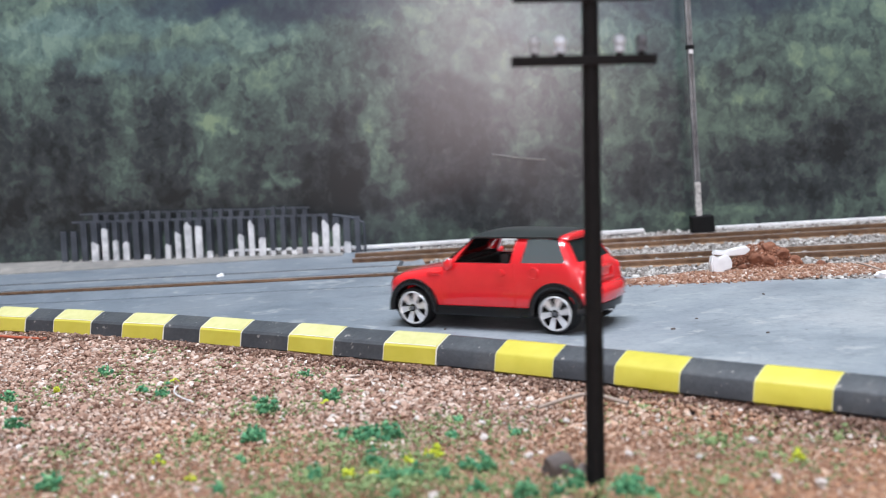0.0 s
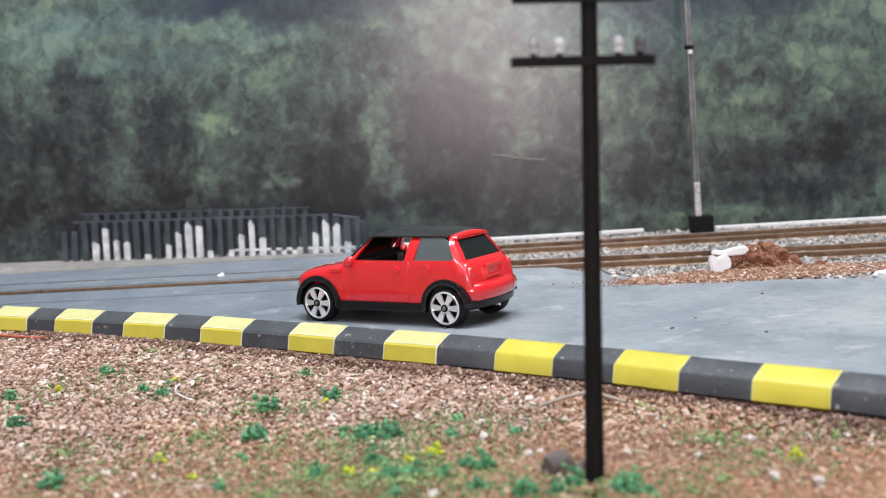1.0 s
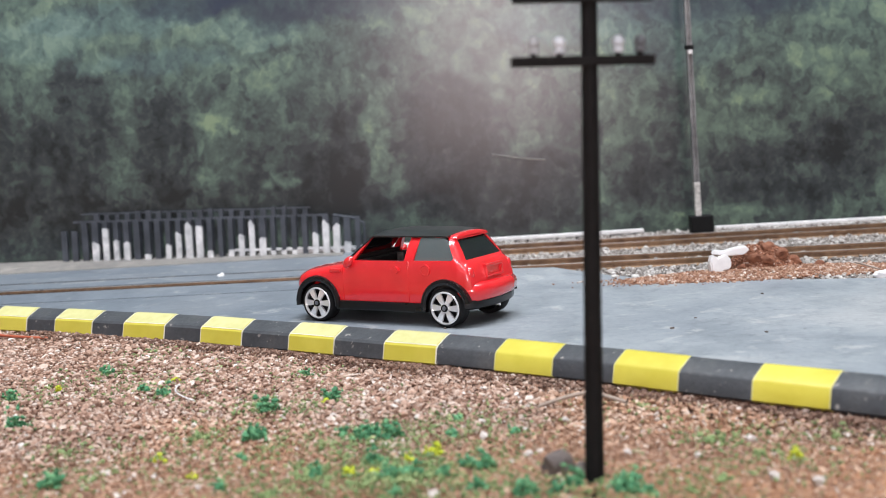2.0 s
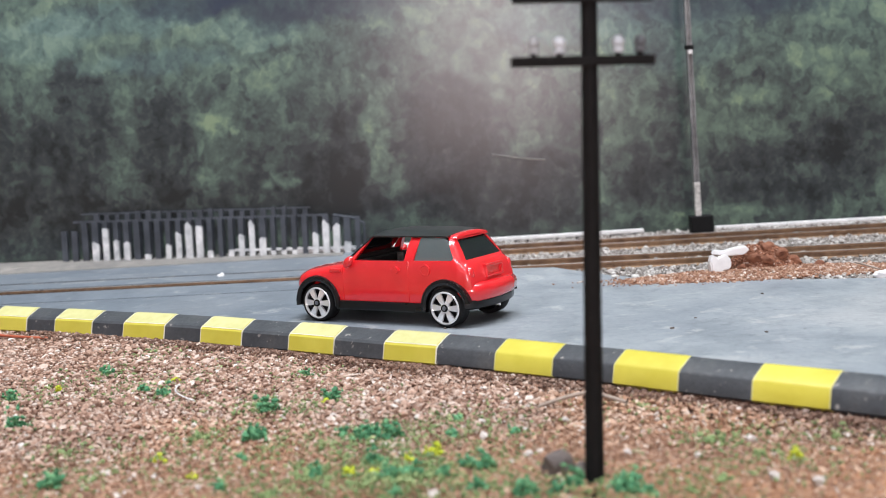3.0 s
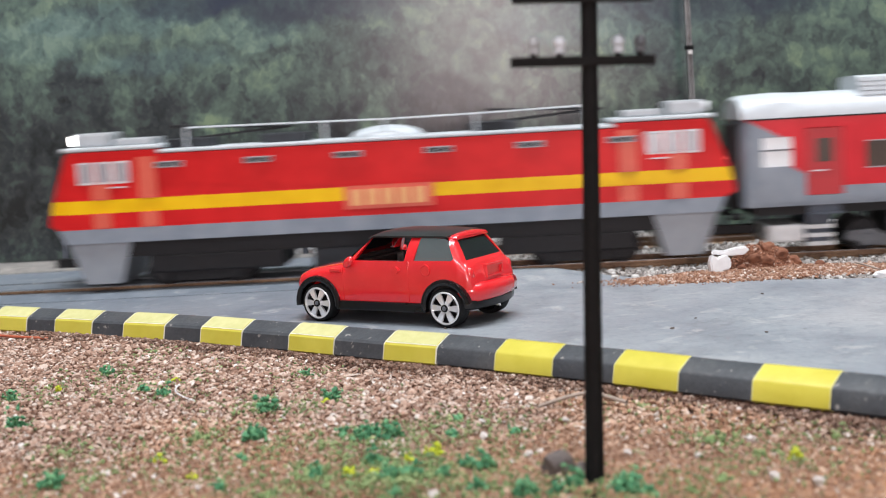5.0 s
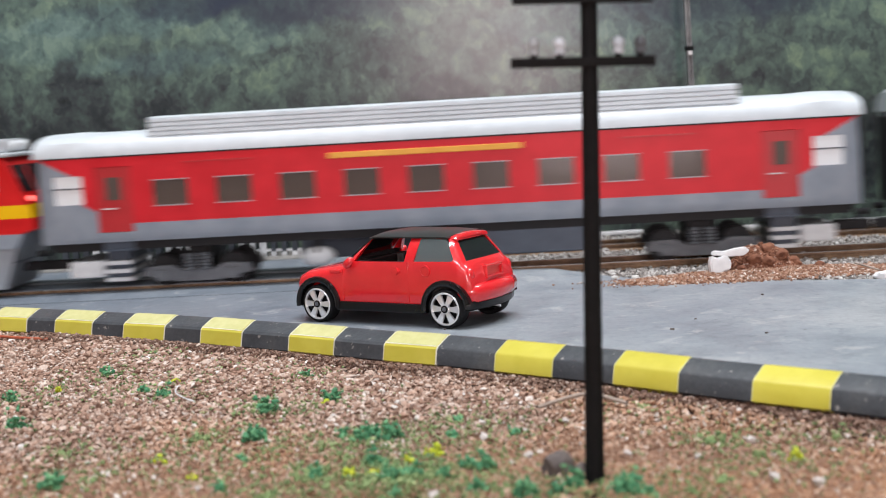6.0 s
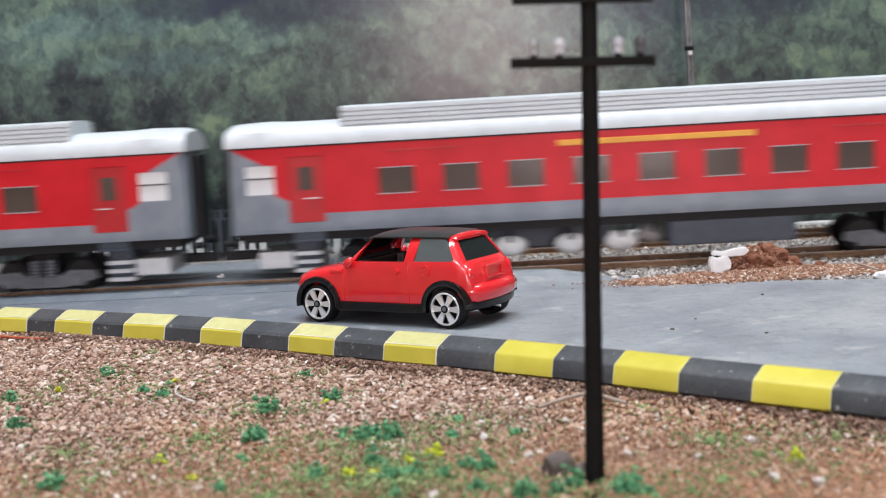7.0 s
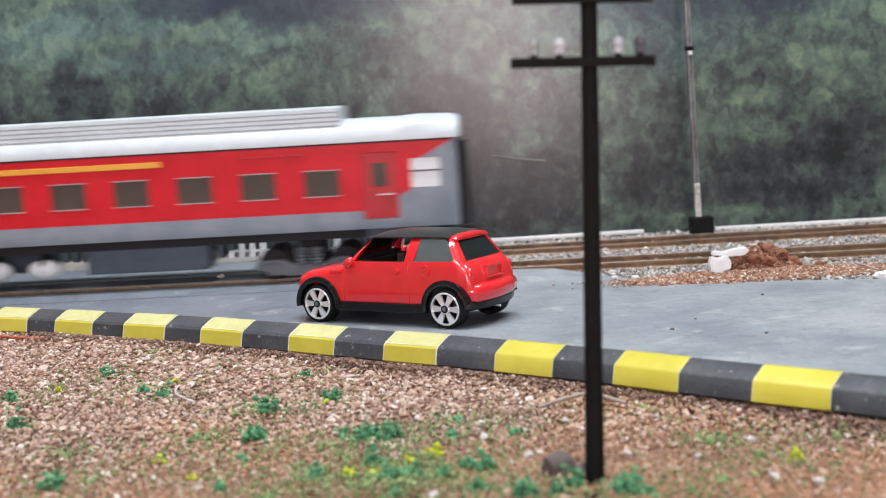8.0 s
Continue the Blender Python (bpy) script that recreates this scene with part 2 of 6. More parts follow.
KERB_DARK = kerb_paint()
ROAD = road_paint()
GRAVEL = chips("pink_brown_gravel", [(0.0, (0.20, 0.11, 0.075)), (0.3, (0.38, 0.23, 0.165)), (0.6, (0.51, 0.35, 0.268)), (0.86, (0.62, 0.48, 0.40)), (0.97, (0.68, 0.58, 0.51)), (1.0, (0.84, 0.81, 0.78))],
               patch=[(0.0, (0.37, 0.18, 0.09)), (0.35, (0.55, 0.285, 0.15)), (0.7, (0.67, 0.385, 0.22)), (0.95, (0.72, 0.51, 0.35)), (1.0, (0.8, 0.76, 0.7))])
BALLAST = chips("grey_ballast", [(0.0, (0.22, 0.20, 0.185)), (0.4, (0.36, 0.335, 0.31)), (0.8, (0.46, 0.435, 0.41)), (1.0, (0.64, 0.62, 0.6))])
KERB_DIRT = chips("dark_kerb_earth", [(0.0, (0.11, 0.06, 0.042)), (0.5, (0.22, 0.125, 0.088)), (0.88, (0.36, 0.24, 0.18)), (1.0, (0.65, 0.55, 0.48))])
RUBBLE = chips("red_brown_rubble", [(0.0, (0.17, 0.065, 0.035)), (0.5, (0.28, 0.115, 0.062)), (0.92, (0.4, 0.19, 0.115)), (1.0, (0.65, 0.55, 0.48))])
RUBBLE_PALE = chips("mixed_brown_rubble", [(0.0, (0.19, 0.085, 0.05)), (0.5, (0.32, 0.165, 0.10)), (0.8, (0.42, 0.26, 0.18)), (0.93, (0.55, 0.45, 0.38)), (1.0, (0.7, 0.65, 0.6))])
TURF = chips("green_foam_turf", [(0.0, (0.04, 0.16, 0.07)), (0.5, (0.075, 0.27, 0.13)), (1.0, (0.18, 0.42, 0.2))])
TURF_PALE = chips("olive_foam_turf", [(0.0, (0.11, 0.18, 0.065)), (0.6, (0.22, 0.31, 0.12)), (1.0, (0.36, 0.42, 0.19))])
TURF_LIME = chips("lime_foam_turf", [(0.0, (0.4, 0.48, 0.02)), (1.0, (0.62, 0.66, 0.04))])


def backdrop_print():
    """A printed forest hillside: object x and z in metres on the sheet."""
    m, nt, b = material("printed_forest_backdrop")
    co = objcoord(nt)
    sep0 = nt.nodes.new("ShaderNodeSeparateXYZ")
    nt.links.new(co, sep0.inputs[0])
    warp = node(nt, "ShaderNodeTexNoise", Scale=60.0, Detail=4.0, Roughness=0.6)
    nt.links.new(co, warp.inputs["Vector"])
    wsep = nt.nodes.new("ShaderNodeSeparateXYZ")
    nt.links.new(warp.outputs["Color"], wsep.inputs[0])
    x = calc(nt, "ADD", sep0.outputs[0], calc(nt, "MULTIPLY", calc(nt, "SUBTRACT", wsep.outputs[0], 0.5), 0.019))
    z = calc(nt, "ADD", sep0.outputs[2], calc(nt, "MULTIPLY", calc(nt, "SUBTRACT", wsep.outputs[1], 0.5), 0.019))
    # foliage grain, drawn out downwards
    squash = nt.nodes.new("ShaderNodeMapping")
    squash.inputs["Scale"].default_value = (1.0, 1.0, 0.85)
    nt.links.new(co, squash.inputs[0])
    leaf = noise_fac(nt, squash.outputs[0], 130, 6, 0.72, 0.1)
    clump = noise_fac(nt, squash.outputs[0], 34, 4, 0.6, 0.2)
    high = nt.nodes.new("ShaderNodeMapRange")
    high.interpolation_type = "SMOOTHSTEP"
    for k, v in ((1, 0.045), (2, 0.105), (3, 0.0), (4, 0.22)):
        high.inputs[k].default_value = v
    nt.links.new(z, high.inputs[0])
    tone = calc(nt, "ADD", calc(nt, "MULTIPLY_ADD", leaf, 0.95, -0.06), calc(nt, "MULTIPLY_ADD", clump, 0.55, -0.235))
    tone = calc(nt, "ADD", tone, high.outputs[0])
    # dabs of printed leaves at two sizes
    bent = nt.nodes.new("ShaderNodeVectorMath")
    bent.operation = "MULTIPLY_ADD"
    nt.links.new(warp.outputs["Color"], bent.inputs[0])
    bent.inputs[1].default_value = (0.016, 0.016, 0.016)
    nt.links.new(squash.outputs[0], bent.inputs[2])
    for scale, gain in ((150.0, 0.20), (330.0, 0.16)):
        dab = node(nt, "ShaderNodeTexVoronoi", Scale=scale)
        nt.links.new(bent.outputs[0], dab.inputs["Vector"])
        dsep = nt.nodes.new("ShaderNodeSeparateXYZ")
        nt.links.new(dab.outputs["Color"], dsep.inputs[0])
        tone = calc(nt, "ADD", tone, calc(nt, "MULTIPLY", calc(nt, "SUBTRACT", dsep.outputs[0], 0.5), gain))
    cool = 0.0
    navy = 0.0

    def mask(cx, cz, rx, rz, amount):
        dx = calc(nt, "DIVIDE", calc(nt, "SUBTRACT", x, cx), rx)
        dz = calc(nt, "DIVIDE", calc(nt, "SUBTRACT", z, cz), rz)
        d = calc(nt, "ADD", calc(nt, "MULTIPLY", dx, dx), calc(nt, "MULTIPLY", dz, dz))
        return calc(nt, "MULTIPLY", calc(nt, "MULTIPLY", calc(nt, "SUBTRACT", 1.3, d), 1.2, clamp=True), amount)

    for row in BACKDROP_BLOBS:
        f = mask(*row[:4], row[5] * {"d": -0.3, "k": -0.44, "g": 0.46, "h": 0.3, "n": 0.0, "b": -0.3}[row[4]])
        tone = calc(nt, "ADD", tone, f)
        if row[4] == "b":
            navy = calc(nt, "ADD", navy, mask(*row[:4], row[5]), clamp=True)
        if row[4] in "hn":
            cool = calc(nt, "ADD", cool, mask(*row[:4], row[5]), clamp=True)
    warm = ramp(nt, tone, [(0.05, (0.018, 0.021, 0.022)), (0.3, (0.038, 0.045, 0.047)), (0.5, (0.066, 0.088, 0.078)), (0.7, (0.110, 0.158, 0.122)), (0.95, (0.2, 0.27, 0.165))])
    blue = ramp(nt, tone, [(0.05, (0.022, 0.027, 0.031)), (0.4, (0.058, 0.079, 0.088)), (0.7, (0.108, 0.172, 0.162)), (0.95, (0.18, 0.27, 0.24))])
    col = mixed(nt, calc(nt, "ADD", cool, calc(nt, "MULTIPLY", high.outputs[0], 2.1), clamp=True), warm, blue)
    col = mixed(nt, navy, col, (0.034, 0.046, 0.074))
    nt.links.new(col, b.inputs["Base Color"])
    b.inputs["Roughness"].default_value = 0.2
    b.inputs["Specular IOR Level"].default_value = 0.28
    bump(nt, b, noise_fac(nt, co, 40, 3), 0.05, 0.0006)
    return m


# clumps of the printed picture: x, z, half width, half height, tone, strength
BACKDROP_BLOBS = [
    (-0.1496, 0.0556, 0.0188, 0.0305, "d", 0.75), (-0.1129, 0.0465, 0.0117, 0.0282, "d", 0.6), (-0.1777, 0.0432, 0.0129, 0.0282, "d", 0.7),
    (-0.0376, 0.0353, 0.0075, 0.0305, "k", 0.7), (0.0039, 0.0411, 0.0200, 0.0294, "k", 0.75), (-0.0523, 0.0255, 0.0164, 0.0188, "d", 0.7),
    (0.0427, 0.0190, 0.0188, 0.0188, "d", 0.7), (0.0829, 0.0238, 0.0141, 0.0141, "d", 0.5), (0.0979, 0.0487, 0.0094, 0.0164, "d", 0.4),
    (0.1464, 0.0202, 0.0352, 0.0141, "d", 0.75), (0.1679, 0.0354, 0.0164, 0.0141, "d", 0.6),
    (-0.0151, 0.0758, 0.0141, 0.0117, "d", 0.35), (-0.0775, 0.0187, 0.0587, 0.0117, "k", 0.4), (-0.1602, 0.0163, 0.0423, 0.0141, "k", 0.5),
    (0.0535, 0.0512, 0.0094, 0.0141, "d", 0.35), (-0.0731, 0.0466, 0.0059, 0.0141, "d", 0.5),
    (-0.0900, 0.0550, 0.0085, 0.0045, "g", 0.5), (-0.0943, 0.0303, 0.0052, 0.0075, "g", 0.5), (-0.0662, 0.0294, 0.0075, 0.0033, "g", 0.5),
    (-0.0262, 0.0487, 0.0066, 0.0141, "g", 0.3), (0.0366, 0.0393, 0.0070, 0.0066, "g", 0.3), (0.1285, 0.0539, 0.0129, 0.0056, "g", 0.45),
    (0.1328, 0.0416, 0.0176, 0.0042, "g", 0.3), (0.1580, 0.0684, 0.0176, 0.0061, "g", 0.28), (0.0738, 0.0313, 0.0061, 0.0094, "g", 0.25),
    (-0.1101, 0.0811, 0.0282, 0.0052, "n", 0.5), (-0.0666, 0.0718, 0.0141, 0.0061, "g", 0.3), (-0.0722, 0.0905, 0.0235, 0.0061, "h", 0.3),
    (-0.1625, 0.0921, 0.0235, 0.0085, "h", 0.35), (-0.1295, 0.0987, 0.0352, 0.0061, "n", 0.5), (0.1150, 0.0960, 0.0600, 0.0110, "b", 0.55), (0.1700, 0.0520, 0.0170, 0.0120, "g", 0.32), (0.0150, 0.0170, 0.0300, 0.0120, "d", 0.5), (-0.0500, 0.1015, 0.0440, 0.0090, "b", 0.55),
    (-0.0991, 0.1040, 0.0235, 0.0070, "b", 0.55), (0.0576, 0.0890, 0.0352, 0.0106, "n", 0.5), (0.0990, 0.0786, 0.0282, 0.0129, "n", 0.35),
    (0.1248, 0.0068, 0.0258, 0.0028, "g", 0.3), (0.0799, 0.0062, 0.0211, 0.0023, "g", 0.2), (-0.1652, 0.0634, 0.0094, 0.0094, "g", 0.15),
    (-0.1380, 0.0804, 0.0141, 0.0042, "h", 0.2), (0.0724, 0.0547, 0.0094, 0.0070, "g", 0.25),
]
BACKDROP = backdrop_print()


# ---- building helpers ----
def empty(name, m=None):
    ob = new(name)
    ob.empty_display_size = 0.01
    if m is not None:
        ob.matrix_world = m
    return ob


def part(name, bm, mat, parent=None, label="", smooth=False):
    me = bpy.data.meshes.new(name)
    bm.to_mesh(me)
    bm.free()
    me.materials.append(mat)
    if smooth:
        me.shade_smooth()
    ob = new(name, me)
    ob.parent = parent
    if label:
        tagged(ob, label)
    return ob


def box(bm, x0, x1, y0, y1, z0, z1, bevel=0.0):
    vs = [bm.verts.new((x, y, z)) for x in (x0, x1) for y in (y0, y1) for z in (z0, z1)]
    faces = [bm.faces.new([vs[i] for i in q]) for q in ((0, 1, 3, 2), (4, 6, 7, 5), (0, 4, 5, 1), (2, 3, 7, 6), (0, 2, 6, 4), (1, 5, 7, 3))]
    if bevel:
        edges = {e for f in faces for e in f.edges}
        bmesh.ops.bevel(bm, geom=list(edges), offset=bevel, segments=2, affect="EDGES", profile=0.6)
    return bm


def boxes(*rows, bevel=0.0):
    bm = bmesh.new()
    for r in rows:
        box(bm, *r, bevel=bevel)
    return bm


def tube(bm, a, b, r0, r1=None, n=12):
    """A round bar from a to b."""
    a, b = Vector(a), Vector(b)
    r1 = r0 if r1 is None else r1
    m = Matrix.Translation((a + b) / 2) @ (b - a).to_track_quat("Z", "Y").to_matrix().to_4x4()
    bmesh.ops.create_cone(bm, cap_ends=True, segments=n, radius1=r0, radius2=r1, depth=(b - a).length, matrix=m)
    return bm


def lathe(bm, profile, n=32, axis="Y"):
    """Turn (distance along the axis, radius) rows about the axis; closed profile."""
    rings = []
    for i in range(n):
        a = 2 * math.pi * i / n
        rings.append([bm.verts.new((r * math.cos(a), h, r * math.sin(a)) if axis == "Y" else (r * math.cos(a), r * math.sin(a), h)) for h, r in profile])
    k = len(profile)
    for i in range(n):
        p, q = rings[i], rings[(i + 1) % n]
        for j in range(k):
            bm.faces.new((p[j], p[(j + 1) % k], q[(j + 1) % k], q[j]))
    return bm


def prism(bm, outline, y0, y1, axis="Y"):
    """Extrude an outline; axis Y: rows are (x, z); axis X: rows are (y, z)."""
    def at(p, d):
        return (p[0], d, p[1]) if axis == "Y" else (d, p[0], p[1])
    a = [bm.verts.new(at(p, y0)) for p in outline]
    b = [bm.verts.new(at(p, y1)) for p in outline]
    bm.faces.new(a)
    bm.faces.new(b[::-1])
    for i in range(len(a)):
        j = (i + 1) % len(a)
        bm.faces.new((a[j], a[i], b[i], b[j]))
    bmesh.ops.recalc_face_normals(bm, faces=bm.faces[:])
    return bm


def loft(bm, rings):
    rows = [[bm.verts.new(p) for p in ring] for ring in rings]
    n = len(rows[0])
    for a, b in zip(rows, rows[1:]):
        for i in range(n):
            j = (i + 1) % n
            bm.faces.new((a[i], a[j], b[j], b[i]))
    bm.faces.new(rows[0][::-1])
    bm.faces.new(rows[-1])
    bmesh.ops.recalc_face_normals(bm, faces=bm.faces[:])
    return bm


def carve(bm, cutters):
    """bm with the solids in cutters cut away."""
    def temp(b, name):
        me = bpy.data.meshes.new(name)
        b.to_mesh(me)
        b.free()
        return new(name, me)
    base = temp(bm, "carve_base")
    tools = [temp(c, "carve_tool") for c in cutters]
    for t in tools:
        mod = base.modifiers.new("cut", "BOOLEAN")
        mod.operation, mod.solver, mod.object = "DIFFERENCE", "EXACT", t
    dg = bpy.context.evaluated_depsgraph_get()
    out = bmesh.new()
    out.from_mesh(base.evaluated_get(dg).to_mesh())
    for ob in (base, *tools):
        me = ob.data
        bpy.data.objects.remove(ob)
        bpy.data.meshes.remove(me)
    return out


def smooth_by_angle(ob, degrees=35):
    me = ob.data
    me.shade_smooth()
    me.set_sharp_from_angle(angle=radians(degrees))
    return ob


def grains(name, mat, places, sizes, seed, flat=0.75, parent=None):
    """Many loose irregular grains in one mesh."""
    rng = np.random.default_rng(seed)
    t = (1 + 5 ** 0.5) / 2
    ico = np.array([(-1, t, 0), (1, t, 0), (-1, -t, 0), (1, -t, 0), (0, -1, t), (0, 1, t), (0, -1, -t), (0, 1, -t), (t, 0, -1), (t, 0, 1), (-t, 0, -1), (-t, 0, 1)]) / 1.9
    tri = np.array([(0, 11, 5), (0, 5, 1), (0, 1, 7), (0, 7, 10), (0, 10, 11), (1, 5, 9), (5, 11, 4), (11, 10, 2), (10, 7, 6), (7, 1, 8),
                    (3, 9, 4), (3, 4, 2), (3, 2, 6), (3, 6, 8), (3, 8, 9), (4, 9, 5), (2, 4, 11), (6, 2, 10), (8, 6, 7), (9, 8, 1)])
    n = len(places)
    v = ico[None] * rng.uniform(0.62, 1.25, (n, 12, 1))
    v = v * rng.uniform(0.55, 1.5, (n, 1, 3)) * np.array([1, 1, flat])
    a, b = rng.uniform(0, 2 * np.pi, n), rng.normal(0, 0.45, n)
    ca, sa, cb, sb = np.cos(a), np.sin(a), np.cos(b), np.sin(b)
    x, y, z = v[..., 0], v[..., 1], v[..., 2]
    x, z = x * cb[:, None] + z * sb[:, None], z * cb[:, None] - x * sb[:, None]
    x, y = x * ca[:, None] - y * sa[:, None], x * sa[:, None] + y * ca[:, None]
    v = np.stack((x, y, z), -1) * np.asarray(sizes)[:, None, None] * 0.5 + np.asarray(places)[:, None, :]
    me = bpy.data.meshes.new(name)
    me.from_pydata(v.reshape(-1, 3).tolist(), [], (tri[None] + 12 * np.arange(n)[:, None, None]).reshape(-1, 3).tolist())
    me.materials.append(mat)
    ob = new(name, me)
    ob.parent = parent
    return ob


# ---- setting: room, base board, backdrop ----
def kerb_y(x):
    return 0.2753 - 0.766 * x - 0.8464 * x * x if x > -0.3 else 0.4289


TRACK_YAW = -2.78
TRACK_Y = 0.4105
TRACK = pose(0, TRACK_Y, 0, 0, 0, TRACK_YAW)
FAR_TRACK = pose(0, 0.459, 0, 0, 0, 0.6)
WALL_Y = 0.505
ROAD_EDGE = [0.4, 0.3985, 0.3968, 0.3865, 0.370, 0.3575, 0.346, 0.322]  # far edge of the road beside the ballast


def track_line(x):
    return TRACK_Y + x * math.tan(radians(TRACK_YAW))


def road_hump(x, y):
    """The road swells up to the rail where the crossing ends."""
    across = min(max((x + 0.012) / 0.016, 0.0), 1.0) * min(max((0.052 - x) / 0.018, 0.0), 1.0)
    along = min(max((y - 0.374) / 0.018, 0.0), 1.0)
    return 0.0019 * across * along * along * (3 - 2 * along) if x > -0.0105 else 0.0


def build_setting():
    base = tagged(part("ground", boxes((-1.6, 2.4, -0.6, 0.53, -0.03, -0.0066)), SOIL), "red-brown soil sheet over the layout board", "ground", kind="structure")
    # the road: one sheet between the kerb and the wall
    bm = bmesh.new()
    xs = np.concatenate((np.linspace(-1.5, -0.24, 8), np.linspace(-0.22, 0.14, 46), np.linspace(0.16, 0.42, 6)))
    front, back = [], []
    for x in xs:
        yf = kerb_y(max(-0.24, min(x, 0.16))) + 0.0005
        yb = WALL_Y - 0.002 if x < -0.01 else max(min(track_line(x) - 0.012, 0.5), yf + 0.02)
        if -0.01 <= x < 0.34:
            yb = float(np.interp(x, [-0.01, 0.02, 0.035, 0.05, 0.063, 0.086, 0.127, 0.3], ROAD_EDGE)) - 0.0006 * math.sin(x * 300)
        front.append(yf)
        back.append(yb)
    rows = []
    for x, f, b in zip(xs, front, back):
        rows.append([(x, f + (b - f) * k / 24, road_hump(x, f + (b - f) * k / 24)) for k in range(25)])
    top = [[bm.verts.new(p) for p in r] for r in rows]
    for a, b in zip(top, top[1:]):
        for i in range(24):
            bm.faces.new((a[i], b[i], b[i + 1], a[i + 1]))
    ext = bmesh.ops.extrude_face_region(bm, geom=bm.faces[:])
    for v in ext["geom"]:
        if isinstance(v, bmesh.types.BMVert):
            v.co.z = -0.0064
    bmesh.ops.recalc_face_normals(bm, faces=bm.faces[:])
    tagged(part("road", bm, ROAD), "blue-grey painted concrete road with dusty stains", "road", kind="structure")
    tagged(part("backdrop", boxes((-1.6, 2.4, WALL_Y, WALL_Y + 0.012, -0.03, 0.62)), BACKDROP), "printed backdrop sheet of a dark misty forest hillside", "backdrop", kind="structure")
    # low dusty verge along the backdrop, highest at its far end
    bm = loft(bmesh.new(), [[(x, 0.4800, 0.0002), (x, 0.4860, z), (x, 0.5036, z + 0.0001), (x, 0.5036, -0.001), (x, 0.4800, -0.001)] for x, z in ((-1.5, 0.0026), (-0.22, 0.0024), (-0.155, 0.0017), (-0.094, 0.0007), (-0.04, 0.0003))])
    tagged(part("verge", bm, DUST), "low grey-brown dusty verge under the fence", "verge", kind="structure")
    strand("crease", "thin pale scuffed crease across the printed sheet", "crease", [(0.0223, 0.5048, 0.0356), (0.0270, 0.5048, 0.0349), (0.0350, 0.5048, 0.0332), (0.0444, 0.5048, 0.0323)], 0.00035, DUST)
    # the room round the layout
    # the wall behind the camera; its window is added for the sheen lamp
    tagged(part("wall_south", boxes((-2.5, -0.05, -1.65, -1.6, -0.03, 1.5), (0.31, 3.0, -1.65, -1.6, -0.03, 1.5), (-0.05, 0.31, -1.65, -1.6, 0.56, 1.5), (-0.05, 0.31, -1.65, -1.6, -0.03, -0.015)), ROOM_WALL), "off-white painted room wall with an added window opening", "wall", kind="structure")
    window = tagged(empty("added_window_1", pose(0.13, -1.6, 0.2725)), "added white-framed window, out of view, for the backdrop sheen lamp", "window", kind="structure")
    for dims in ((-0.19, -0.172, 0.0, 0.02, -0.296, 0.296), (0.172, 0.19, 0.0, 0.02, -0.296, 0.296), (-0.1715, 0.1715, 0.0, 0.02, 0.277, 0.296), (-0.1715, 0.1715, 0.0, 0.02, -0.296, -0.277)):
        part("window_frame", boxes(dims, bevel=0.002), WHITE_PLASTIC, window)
    # housings added over the two overhead lamps, out of view
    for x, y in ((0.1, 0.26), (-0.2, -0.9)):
        lamp = tagged(empty("ceiling_light", pose(x, y, 1.36)), "white tube light added under the ceiling, out of view", "ceiling light", group="ceiling lights", kind="structure")
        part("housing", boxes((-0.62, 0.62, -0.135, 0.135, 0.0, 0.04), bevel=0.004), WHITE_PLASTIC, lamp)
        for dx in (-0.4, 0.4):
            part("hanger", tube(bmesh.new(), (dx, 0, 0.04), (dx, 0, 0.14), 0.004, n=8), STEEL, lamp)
    for name, dims in (("wall_west", (-2.55, -2.5, -1.65, 0.9, -0.03, 1.5)),
                       ("wall_east", (3.0, 3.05, -1.65, 0.9, -0.03, 1.5)), ("wall_north", (-2.5, 3.0, 0.9, 0.95, -0.03, 1.5))):
        tagged(part(name, boxes(dims), ROOM_WALL), "off-white painted room wall", "wall", kind="structure")
    tagged(part("ceiling", boxes((-2.55, 3.05, -1.65, 0.95, 1.5, 1.55)), ROOM_WALL), "off-white painted ceiling", "ceiling", kind="structure")
    tagged(part("floor", boxes((-2.55, 3.05, -1.65, 0.95, -0.08, -0.03)), ROOM_WALL), "plain light floor that the layout board lies on", "floor", kind="structure")


